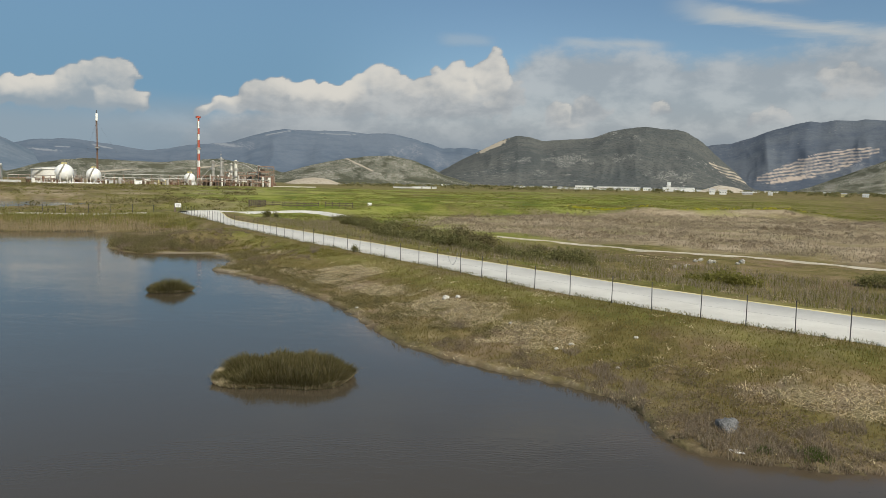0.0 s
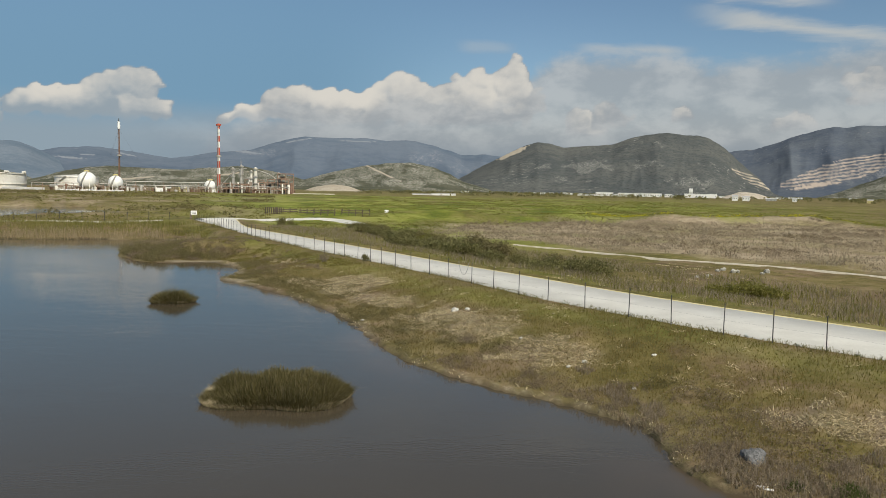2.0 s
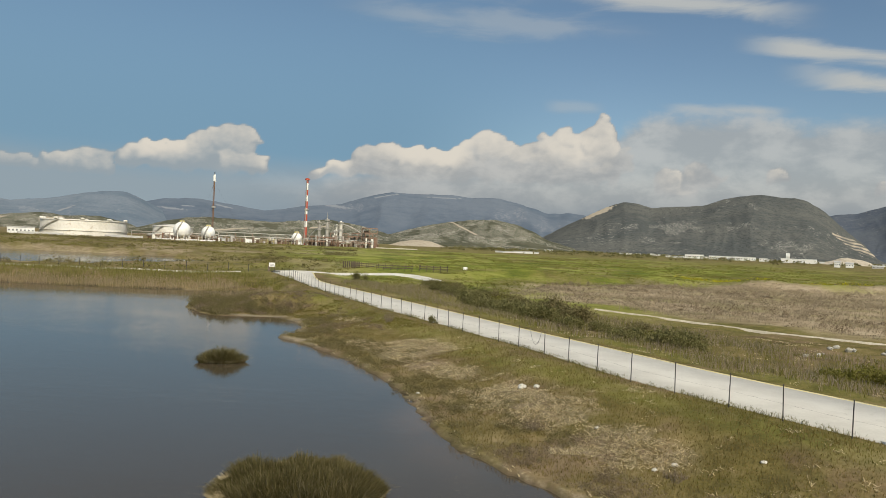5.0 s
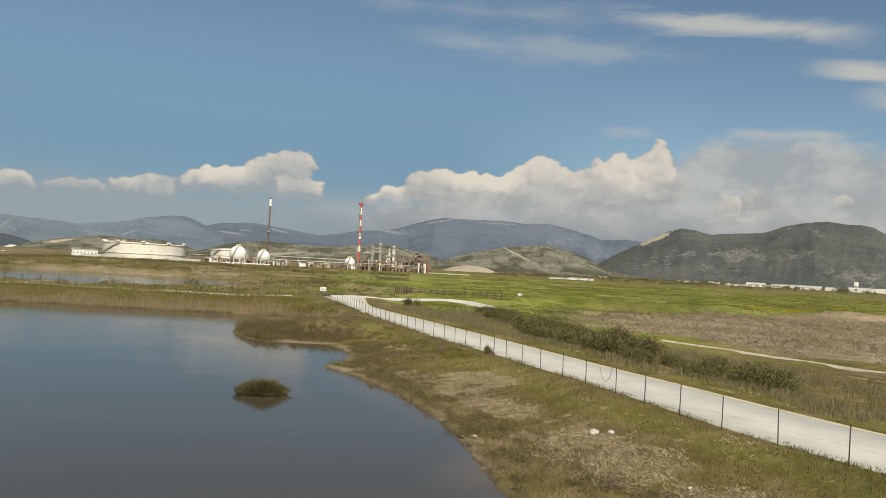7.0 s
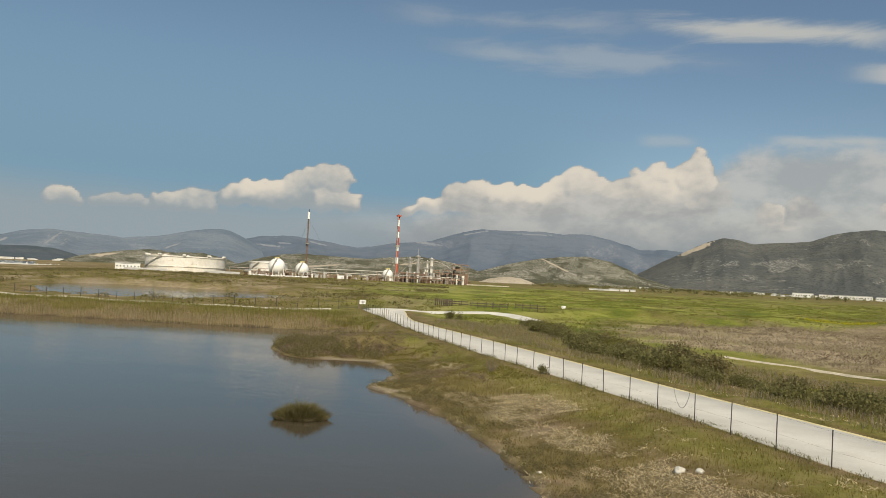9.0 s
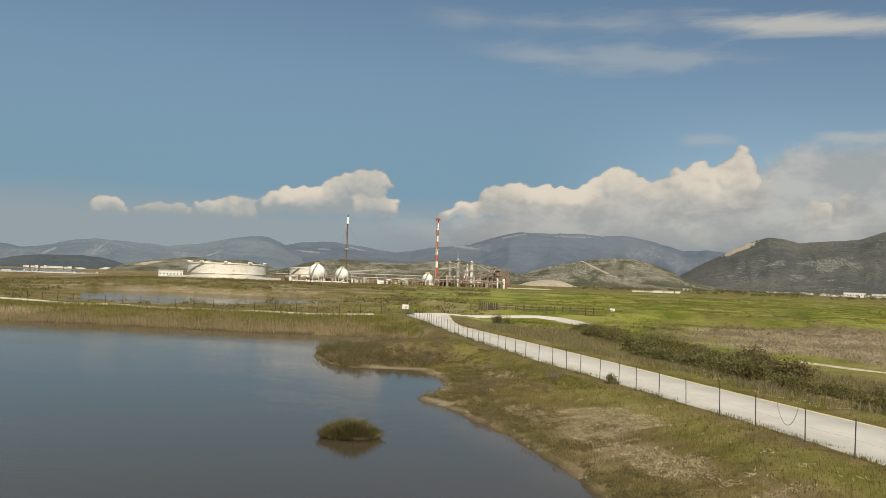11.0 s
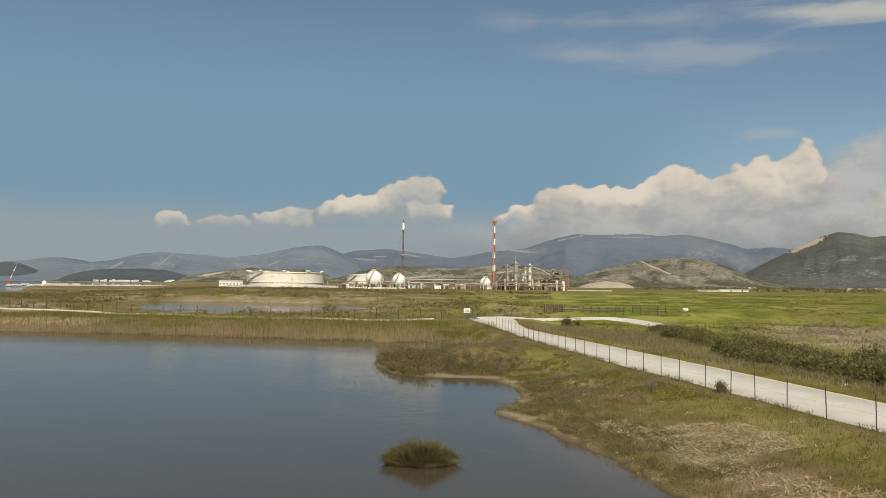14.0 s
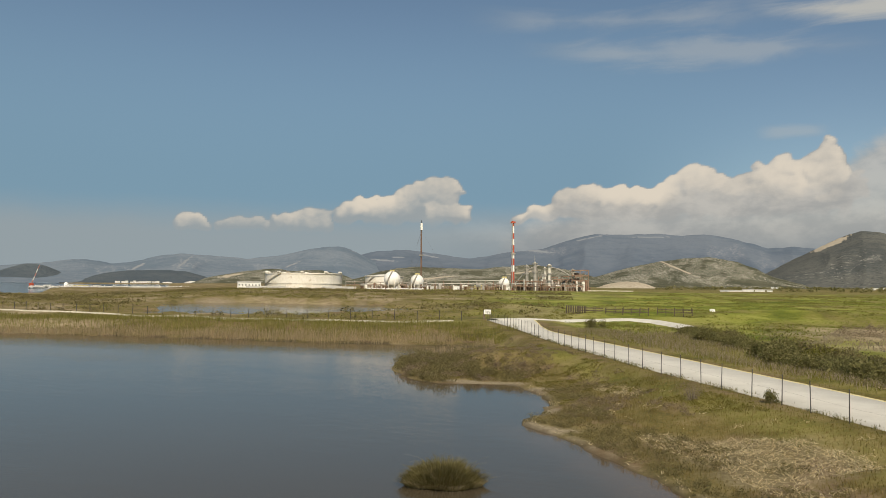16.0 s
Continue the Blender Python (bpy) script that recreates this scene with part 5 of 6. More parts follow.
for k, (x, y, r) in enumerate([(23.9, 71.5, 1.5), (26.2, 72, 2.0), (28.4, 71.5, 1.6), (43.5, 75, 2.2), (47, 73, 2.4)]):
    bush("bush", x, y, gz(x, y) - 0.1, r, r, r * (0.62 if k < 3 else 0.5), 1600, rank_mat if k < 3 else bramble_mat, "bright olive bush among tall weeds" if k < 3 else "dark bush at the edge of the scrub field", 130 + k, 12, 0.12)
for k, (x, y, s) in enumerate([(14.7, 28.9, 0.75), (12.9, 29.4, 0.45)]):
    p = np.random.default_rng(150 + k).normal(0, 0.28 * s, (500, 2))
    ob = thing("grass_tuft", x, y, gz(x, y) - 0.03, "bright fresh green grass tuft at the waterline", "grass")
    stuff(blades("leafage", p * 1.3, np.zeros(500), 0.5 * s, 0.022, 0.5, fresh_mat, ob, 152 + k, segs=2), "", "")


# ---- stones and litter on the bank ----
stone_mat = surface("pale_stone", (0.45, 0.42, 0.36), (0.62, 0.59, 0.52), 2, 6, 0.9, bump=0.5)
rubble_mat = surface("old_rubble", (0.36, 0.34, 0.29), (0.52, 0.49, 0.43), 3, 6, 0.95, bump=0.8, c3=(0.22, 0.2, 0.16), at3=0.52)
grey_stone = surface("grey_boulder", (0.08, 0.078, 0.075), (0.25, 0.245, 0.235), 5, 3, 0.92, bump=0.9, dist=0.08, c3=(0.05, 0.05, 0.05), at3=0.53)


def stone(name, x, y, rx, ry, rz, mat, label, seed, sink=0.25):
    ob_bm = bmesh.new()
    bmesh.ops.create_icosphere(ob_bm, subdivisions=3, radius=1)
    for v in ob_bm.verts:
        n = noise.noise(v.co * 1.3 + Vector((seed, 0, 0))) * 0.35 + noise.noise(v.co * 3.7 + Vector((0, seed, 0))) * 0.12 + noise.noise(v.co * 8 + Vector((seed, seed, 0))) * 0.06
        v.co *= 1 + n
        v.co = Vector((v.co.x * rx, v.co.y * ry, v.co.z * rz))
    ob = part(name, ob_bm, mat, None, at=pose(x, y, gz(x, y) + rz * (1 - 2 * sink) * 0.8, 0, 0, seed * 37), shade=True)
    return tagged(ob, label, "stone")


stone("boulder", 12.3, 31.8, 0.56, 0.5, 0.48, grey_stone, "large rounded grey boulder with dark veins", 2, 0.4)
for k, (x, y, s) in enumerate([(7.7, 46.4, 0.26), (6.7, 46.0, 0.2), (-0.5, 61.0, 0.5), (0.5, 60.9, 0.34), (9.7, 41.9, 0.18), (11.7, 45.9, 0.22), (4.2, 51.5, 0.2), (13.6, 31.0, 0.1), (22, 36, 0.16), (23.5, 34.5, 0.14), (-8, 61.3, 0.2)]):
    stone("stone", x, y, s * 0.75, s * 0.6, s * 0.4, stone_mat, "pale limestone lump on the bank", 5 + k)
for k, (x, y, s) in enumerate([(26.8, 88.2, 0.5), (28.6, 90.0, 0.62), (29.3, 90.9, 0.5), (31.6, 95.6, 0.5), (32.6, 96.6, 0.6), (33.2, 94.7, 0.7), (34.0, 95.4, 0.5), (37.3, 94.8, 0.75), (36.2, 93.4, 0.4)]):
    stone("rubble_stone", x, y, s * 0.62, s * 0.4, s * 0.42, rubble_mat, "white rubble block among weeds", 25 + k, 0.1)
bm = bmesh.new()
box(bm, 0, 0, 0.03, 0.62, 0.14, 0.03, bevel=0.006)
box(bm, -0.08, 0.13, 0.055, 0.5, 0.1, 0.02, 9)
tagged(part("plank", bm, white_paint, None, at=pose(11.75, 29.25, 0.2, 4, 3, -14)), "weathered white plank washed up on the shore", "plank")
# a slack wire hanging from the fence in a deep loop
bm = bmesh.new()
hook = [np.interp(139.6 - 1.9 * k / 14, run, edge[:, 0]) for k in range(15)], [np.interp(139.6 - 1.9 * k / 14, run, edge[:, 1]) for k in range(15)]
sag = [(hook[0][k], hook[1][k], 4.05 - 1.25 * math.sin(math.pi * k / 14) ** 0.7) for k in range(15)]
for p, q in zip(sag[:-1], sag[1:]):
    tube(bm, p, q, 0.022, None, 5)
part("slack_wire", bm, surface("old_wire", (0.30, 0.29, 0.27), (0.38, 0.37, 0.34)), fence, "slack pale wire hanging in a loop")

# wrack and small stones along the waterline, far tree lines
pts, z = scatter(60000, -34, 34, 24, 106, lambda x, y, i, g: (i[1] > 0.02) & (i[1] < 0.75) & (fbm(x / 1.7, y / 1.7, 171, 2) > -0.12), 45)
stuff(blades("shore_wrack", pts, z + 0.02, 0.16, 0.05, 1.2, straw_mat, seed=46, toward=rng.normal(0, 1.2, (len(pts), 2))), "pale dead reed fragments washed along the shore", "debris")
pts, z = scatter(16000, -500, 1500, 760, 2400, lambda x, y, i, g: (i[4] < 0.1) & (np.degrees(np.arctan2(x, y)) > -9) & (np.abs(fbm(x / 260, y / 60, 181, 2)) < 0.03), 47)
stuff(leaves("tree_line", clumps(pts, z, 5.0, 5.0, 18, 48), 1.3, bramble_mat, seed=49), "distant dark hedges and tree lines on the plain", "trees")


# ---- process plant ----
tank_white = surface("tank_paint", (0.60, 0.565, 0.48), (0.76, 0.73, 0.66), 0.08, 10, 0.6, bump=0.05, c3=(0.5, 0.42, 0.32), at3=0.6)
sphere_white = surface("sphere_paint", (0.78, 0.77, 0.72), (0.85, 0.84, 0.80), 0.1, 8, 0.5, bump=0.03)
red_paint = surface("red_paint", (0.40, 0.06, 0.03), (0.5, 0.09, 0.045), 0.3, 6, 0.6)
pipe_steel = surface("dull_pipe", (0.33, 0.31, 0.27), (0.46, 0.43, 0.38), 0.4, 6, 0.55, 0.3, 0.05)
rust = surface("rusty_frame", (0.15, 0.085, 0.055), (0.24, 0.15, 0.10), 0.4, 6, 0.8, 0.1)
yellow = surface("yellow_paint", (0.62, 0.52, 0.20), (0.7, 0.6, 0.26), 0.4, 6, 0.6)
wall_white = surface("white_render", (0.70, 0.69, 0.65), (0.79, 0.78, 0.74), 0.15, 8, 0.8)
glass_dark = surface("dark_panes", (0.10, 0.11, 0.12), (0.16, 0.17, 0.175), 0.5, 4, 0.15)
roof_grey = surface("grey_roof", (0.42, 0.41, 0.39), (0.5, 0.49, 0.46), 0.3, 6, 0.8)


PX = lambda a, d=625: (-8.3 + d * math.sin(radians(a)), 29.7 + d * math.cos(radians(a)))


def storage_tank(name, x, y, r, h, label, cone=0.0, ribs=3, drums=6):
    z = gz(x, y)
    ob = thing(name, x, y, z, label, "storage tank")
    part("shell", lathe(bmesh.new(), [(r, -2), (r, h), (r - 0.35, h), (r - 0.35, h - (1.2 if not cone else 0.2))], 72), tank_white, ob, "cream-white steel shell with rust stains", shade=False)
    for k in range(ribs):
        zz = h * (0.34 + 0.62 * k / max(1, ribs - 1)) if ribs > 1 else h - 0.4
        part("wind_girder", lathe(bmesh.new(), [(r, zz - 0.3), (r + 0.55, zz - 0.3), (r + 0.55, zz), (r, zz)], 72), tank_white, ob)
    top = lathe(bmesh.new(), [(r - 0.3, h - (1.2 if not cone else 0.1)), (0.05, h - 1.0 + cone)], 72)
    part("roof", top, tank_white, ob, "shallow steel roof")
    for k in range(drums):
        a = 2 * math.pi * k / drums + 0.25
        part("foam_box", box(bmesh.new(), math.cos(a) * r, math.sin(a) * r, h + 0.7, 2.6, 2.6, 1.5, math.degrees(a), 0.4), tank_white, ob)
    bm = bmesh.new()
    for k in range(26):
        a = radians(215 + k * 2.2)
        box(bm, math.cos(a) * (r + 0.8), math.sin(a) * (r + 0.8), 0.4 + k / 25 * (h - 0.8), 1.4, 1.2, 0.15, math.degrees(a))
    part("stairway", bm, pipe_steel, ob)
    return ob


storage_tank("oil_tank", *PX(-35.35, 632), 31.5, 12.6, "huge cream-white floating-roof oil tank, rust streaked", 0.0, 2, 10)
storage_tank("oil_tank", *PX(-29.3, 640), 16.2, 11.2, "smaller white cone-roof tank behind the gas spheres", 2.4, 2, 0)


def gas_sphere(x, y, r, label):
    z = gz(x, y)
    ob = thing("gas_sphere", x, y, z, label, "gas sphere", "gas spheres")
    bm = bmesh.new()
    bmesh.ops.create_uvsphere(bm, u_segments=40, v_segments=24, radius=r, matrix=Matrix.Translation((0, 0, r + 1.6)))
    part("vessel", bm, sphere_white, ob, shade=True)
    for k in range(8):
        a = 2 * math.pi * k / 8
        part("leg", tube(bmesh.new(), (math.cos(a) * r * 0.94, math.sin(a) * r * 0.94, -1.5), (math.cos(a) * r * 0.94, math.sin(a) * r * 0.94, r + 1.6), 0.32), tank_white, ob)
    part("top_platform", lathe(bmesh.new(), [(1.9, 2 * r + 1.5), (2.0, 2 * r + 2.6), (1.8, 2 * r + 2.6), (1.7, 2 * r + 1.6)], 14), yellow, ob, "yellow railed platform")
    bm = bmesh.new()
    for k in range(22):
        f = k / 21
        el, a = radians(-50 + 135 * f), radians(250 + 60 * f)
        rr = (r + 0.5) * math.cos(el)
        box(bm, math.cos(a) * rr, math.sin(a) * rr, r + 1.6 + (r + 0.5) * math.sin(el), 1.0, 1.0, 0.5, math.degrees(a))
    part("stairway", bm, pipe_steel, ob, "curved steel stairway")
    return ob


gas_sphere(*PX(-28.68, 600), 6.6, "large white gas sphere on legs")
gas_sphere(*PX(-26.75, 605), 5.3, "white gas sphere with a curved stairway")
gas_sphere(*PX(-20.05, 602), 4.3, "small white gas sphere beside the chimney")

cz = gz(-209, 600)
chimney = thing("chimney", -209, 600, cz, "tall red and white banded steel chimney", "chimney")
H = 61.5 - cz
seg = [0, 0.27, 0.36, 0.46, 0.545, 0.655, 0.74, 0.825, 0.925, 1.0]
for k, (lo, hi) in enumerate(zip(seg[:-1], seg[1:])):
    wide = lambda f: 1.35 - 0.45 * f
    part("band", tube(bmesh.new(), (0, 0, lo * H - (2 if k == 0 else 0)), (0, 0, hi * H), wide(lo), wide(hi), 18), red_paint if k % 2 == 0 else sphere_white, chimney, "red painted band" if k % 2 == 0 else "white painted band")
for f in (0.52, 0.97):
    part("platform", lathe(bmesh.new(), [(1.0, f * H), (2.0, f * H), (2.0, f * H + 1.2), (1.9, f * H + 1.2), (1.9, f * H + 0.15), (1.0, f * H + 0.15)], 16), red_paint if f > 0.9 else pipe_steel, chimney)
part("ladder", box(bmesh.new(), 0.2, -1.75, H * 0.5, 0.5, 0.35, H * 0.94), pipe_steel, chimney)

fz = gz(-293, 602)
flare = thing("flare_stack", -293, 602, fz, "slim guyed lattice flare stack with a white tip", "flare stack")
FH = 64.5 - fz
bm = bmesh.new()
for sx, sy in ((-1, -0.6), (1, -0.6), (0, 1.1)):
    tube(bm, (sx * 0.75, sy * 0.75, -2), (sx * 0.6, sy * 0.6, FH * 0.86), 0.16, 0.13, 5)
for k in range(30):
    z0, z1 = FH * 0.86 * k / 30, FH * 0.86 * (k + 1) / 30
    q = [(-0.7, -0.42), (0.7, -0.42), (0, 0.77)]
    for i in range(3):
        tube(bm, (*q[i], z0), (*q[(i + 1) % 3], z1), 0.08, None, 4)
part("lattice", bm, rust, flare, "reddish lattice mast")
part("riser", tube(bmesh.new(), (0, 0, -1), (0, 0, FH * 0.9), 0.38, 0.35, 10), rust, flare)
part("tip", tube(bmesh.new(), (0, 0, FH * 0.86), (0, 0, FH * 0.96), 1.1, 1.0, 14), sphere_white, flare, "white flare tip shroud")
part("burner", tube(bmesh.new(), (0, 0, FH * 0.96), (0, 0, FH), 0.35, 0.3, 10), steel, flare)
part("platform", lathe(bmesh.new(), [(0.8, FH * 0.48), (1.8, FH * 0.48), (1.8, FH * 0.5), (0.8, FH * 0.5)], 12), pipe_steel, flare)
for a in (30, 150, 270):
    for f in (0.48, 0.85):
        wire("guy_wire", [(0, 0, FH * f), (math.cos(radians(a)) * 30, math.sin(radians(a)) * 30, 0)], 0.03, steel, flare)


def column(x, y, r, h, mat, label):
    z = gz(x, y)
    ob = thing("process_column", x, y, z, label, "column", "process columns")
    part("vessel", lathe(bmesh.new(), [(r, -2), (r, h * 0.93), (r * 0.75, h * 0.975), (0.05, h)], 18), mat, ob, shade=True)
    for f in (0.35, 0.62, 0.9):
        part("platform", lathe(bmesh.new(), [(r, h * f), (r + 1.1, h * f), (r + 1.1, h * f + 1.1), (r + 1.0, h * f + 1.1), (r + 1.0, h * f + 0.15), (r, h * f + 0.15)], 14), pipe_steel, ob)
    part("side_pipe", tube(bmesh.new(), (r + 0.5, -0.4, -1), (r + 0.5, -0.4, h * 0.95), 0.22), pipe_steel, ob)
    return ob


for a, r, h, mat, label in ((-18.33, 0.95, 22, pipe_steel, "grey steel distillation column"), (-17.7, 1.2, 24.5, pipe_steel, "tall grey column with platforms"), (-16.95, 0.8, 20, tank_white, "slim cream column"),
                            (-16.62, 1.2, 22.5, tank_white, "thick white column with platforms"), (-17.1, 0.6, 14, tank_white, "short cream column"), (-14.84, 0.8, 18.5, pipe_steel, "grey column by the steel structure")):
    column(*PX(a), r, h, mat, label)
mx, my = PX(-17.72, 640)
mast = thing("lattice_mast", mx, my, gz(mx, my), "thin pale lattice radio mast", "mast")
part("pole", tube(bmesh.new(), (0, 0, -1), (0, 0, 30), 0.45, 0.12, 6), pipe_steel, mast)
for h in (20, 24, 27):
    part("crossarm", box(bmesh.new(), 0, 0, h, 3.2 - h * 0.06, 0.25, 0.25), pipe_steel, mast)


bolted = surface("dusty_steel", (0.20, 0.155, 0.115), (0.31, 0.25, 0.19), 0.5, 6, 0.75, 0.2, 0.05)
dusty_rust = surface("dusty_rust", (0.20, 0.125, 0.085), (0.30, 0.2, 0.14), 0.4, 6, 0.8, 0.1)


def steel_frame(a, d, w, dep, floors, fh, label, seed):
    x, y = PX(a, d)
    ob = thing("steel_structure", x, y, gz(x, y), label, "steel structure", turn=-a)
    g = random.Random(seed)
    nx = max(2, int(w / 5))
    for i in range(nx + 1):
        for j in range(2):
            part("column", box(bmesh.new(), -w / 2 + w * i / nx, -dep / 2 + dep * j, floors * fh / 2 - 1, 0.55, 0.55, floors * fh + 2), dusty_rust, ob)
    for k in range(1, floors + 1):
        for j in range(2):
            part("beam", box(bmesh.new(), 0, -dep / 2 + dep * j, k * fh, w + 0.4, 0.5, 0.7), dusty_rust, ob)
        part("deck", box(bmesh.new(), 0, 0, k * fh - 0.3, w, dep, 0.12), pipe_steel, ob)
        if k < floors:
            for q in range(max(1, nx - 1)):
                part("drum", tube(bmesh.new(), (-w / 2 + w * (q + 0.25) / nx, 0, k * fh + 1.2), (-w / 2 + w * (q + 0.9) / nx, 0, k * fh + 1.2), g.uniform(0.6, 1.1), None, 12), g.choice([tank_white, pipe_steel, dusty_rust]), ob)
    for k in range(floors):
        x0 = -w / 2 + w * g.randrange(nx) / nx
        part("brace", tube(bmesh.new(), (x0, -dep / 2, k * fh), (x0 + w / nx, -dep / 2, (k + 1) * fh), 0.16, None, 5), rust, ob)
    return ob


steel_frame(-14.3, 615, 13, 9, 4, 4.2, "tall rusty steel process structure with drums", 3)
steel_frame(-15.6, 625, 16, 9, 2, 4.6, "rusty pipe structure between columns", 4)
steel_frame(-17.9, 612, 20, 8, 2, 3.8, "low rusty process frame with vessels", 5)
steel_frame(-18.9, 606, 10, 7, 2, 4.0, "rusty pipe frame at the chimney foot", 8)
steel_frame(-14.9, 640, 18, 8, 3, 4.0, "brown steel frame behind the pipes", 9)
steel_frame(-16.7, 640, 16, 8, 3, 3.8, "rusty steel frame behind the columns", 6)


def rack(a0, a1, d, h, label, seed, lines=5):
    """A run of pipes on trestles."""
    p, q = Vector((*PX(a0, d), 0)), Vector((*PX(a1, d), 0))
    w = (q - p).length
    c = (p + q) / 2
    ob = thing("pipe_rack", c.x, c.y, gz(c.x, c.y), label, "pipe rack", turn=math.degrees(math.atan2(q.y - p.y, q.x - p.x)))
    g = random.Random(seed)
    for k in range(int(w / 7) + 1):
        x = -w / 2 + 7 * k
        bm = bmesh.new()
        for y in (-1.5, 1.5):
            box(bm, x, y, h / 2 - 1, 0.35, 0.35, h + 2)
        for z in (h * 0.6, h):
            box(bm, x, 0, z, 0.35, 3.6, 0.35)
        part("trestle", bm, dusty_rust if k % 3 else pipe_steel, ob)
    for k in range(lines):
        z = h * (0.6 if k % 2 else 1.0) + 0.4
        part("pipe", tube(bmesh.new(), (-w / 2, -1.4 + 2.8 * k / max(1, lines - 1), z), (w / 2, -1.4 + 2.8 * k / max(1, lines - 1), z), g.uniform(0.16, 0.34), None, 8), g.choice([pipe_steel, tank_white, bolted, dusty_rust]), ob)
    return ob


rack(-32.2, -26, 606, 5.2, "long pale pipe rack in front of the tanks", 1)
rack(-26, -19.9, 600, 4.8, "long pipe rack between spheres and chimney", 2)
rack(-26, -20.2, 625, 7.5, "taller pipe rack behind the first", 3)
rack(-19.5, -14, 598, 5.0, "rusty pipe rack in front of the columns", 4)
for a0, a1, hh in ((-19.6, -17.3, 21), (-16.6, -14.7, 19.5)):
    p, q = PX(a0, 632), PX(a1, 632)
    z = gz(*p)
    n = 14
    pts_ = [(p[0] + (q[0] - p[0]) * k / n, p[1] + (q[1] - p[1]) * k / n, z + (hh * math.sin(math.pi / 2 * (k / n)) if a0 < -18 else 10 + (hh - 10) * math.cos(math.pi / 2 * k / n))) for k in range(n + 1)]
    ob = wire("overhead_pipe", pts_, 0.45, pipe_steel, None)
    tagged(ob, "pale overhead pipe curving between towers", "pipe")
for a, d, w, dep, h, mat, label in ((-23.7, 592, 4.5, 4, 3.2, white_paint, "small white plant kiosk by pipes"), (-22.0, 606, 7, 5, 4.2, cream, "cream-yellow plant shed among pipes"),
                                    (-19.75, 594, 2.5, 2.5, 2.6, wall_white, "small white plant hut at the chimney foot"), (-25.6, 594, 3, 3, 2.8, roof_grey, "grey plant hut beside the pipes")):
    x, y = PX(a, d)
    ob = thing("plant_building", x, y, gz(x, y), label, "building", turn=-a)
    part("wall", box(bmesh.new(), 0, 0, h / 2 - 0.5, w, dep, h + 1), mat, ob)
    part("roof", box(bmesh.new(), 0, 0, h + 0.12, w + 0.5, dep + 0.5, 0.24), roof_grey, ob)
    part("door", box(bmesh.new(), w * 0.2, -dep / 2 - 0.03, 1.0, 0.95, 0.1, 2.05), roof_grey, ob)


g_ = random.Random(77)
for k in range(190):
    a, d = (g_.uniform(-19.4, -13.7), g_.uniform(596, 640)) if k < 100 else (g_.uniform(-31, -19.9), g_.uniform(594, 622))
    x, y = PX(a, d)
    ob = thing("process_vessel", x, y, gz(x, y), "small dusty process vessel among the pipework", "vessel", "process vessels", g_.uniform(0, 180))
    r, h, mat = g_.uniform(0.4, 1.2), g_.uniform(3, 9.5) if k < 100 else g_.uniform(2, 5.5), g_.choice([bolted, bolted, rust, pipe_steel, tank_white])
    if k % 3:
        part("body", lathe(bmesh.new(), [(r, -1), (r, h - r * 0.5), (r * 0.7, h - r * 0.15), (0.03, h)], 12), mat, ob, shade=True)
        part("outlet_pipe", tube(bmesh.new(), (r, 0, h * 0.6), (r + 2.4, 0, h * 0.6), 0.2, None, 6), bolted, ob)
    else:
        part("body", tube(bmesh.new(), (-2.6, 0, 2.2 + r), (2.6, 0, 2.2 + r), r, None, 12), mat, ob)
        for q in (-1.6, 1.6):
            part("saddle", box(bmesh.new(), q, 0, 0.9, 0.4, 1.4, 3.2), rust, ob)


def low_wall(a0, a1, d, h, mat, label):
    p, q = Vector((*PX(a0, d), 0)), Vector((*PX(a1, d), 0))
    c = (p + q) / 2
    bm = box(bmesh.new(), 0, 0, h / 2 - 1.0, (q - p).length, 1.2, h + 2, bevel=0.1)
    return tagged(part("bund_wall", bm, mat, None, at=pose(c.x, c.y, gz(c.x, c.y), 0, 0, math.degrees(math.atan2(q.y - p.y, q.x - p.x)))), label, "wall")


low_wall(-39.6, -31.4, 606, 2.0, roof_grey, "pale concrete bund wall below the oil tank")
low_wall(-30.6, -26.2, 594, 1.0, wall_white, "low white wall in front of the spheres")
# This slab stands in for beige mounded ground; there is no wall.
low_wall(-13.9, -10.4, 610, 0.9, dirt, "low slab for beige mounded ground beside the plant")


# ---- buildings ----
def hall(x, y, z, w, dep, h, turn, label, bays=6, mat=None, pitched=0.0, name="industrial_building", group=""):
    ob = thing(name, x, y, z, label, "building", group, turn)
    part("wall", box(bmesh.new(), 0, 0, h / 2 - 1, w, dep, h + 2), mat or wall_white, ob)
    bm = bmesh.new()
    if pitched:
        vs = [bm.verts.new(c) for c in ((-w / 2 - 0.4, -dep / 2 - 0.4, h), (w / 2 + 0.4, -dep / 2 - 0.4, h), (w / 2 + 0.4, 0, h + pitched), (-w / 2 - 0.4, 0, h + pitched), (w / 2 + 0.4, dep / 2 + 0.4, h), (-w / 2 - 0.4, dep / 2 + 0.4, h))]
        for f in ((0, 1, 2, 3), (3, 2, 4, 5), (0, 3, 5), (1, 4, 2), (0, 5, 4, 1)):
            bm.faces.new([vs[i] for i in f])
    else:
        box(bm, 0, 0, h + 0.3, w + 0.8, dep + 0.8, 0.6)
    part("roof", bm, roof_grey, ob)
    for k in range(bays):
        part("window", box(bmesh.new(), -w / 2 + w * (k + 0.5) / bays, -dep / 2 - 0.04, h * 0.52, w / bays * 0.4, 0.2, h * 0.22), glass_dark, ob)
    return ob


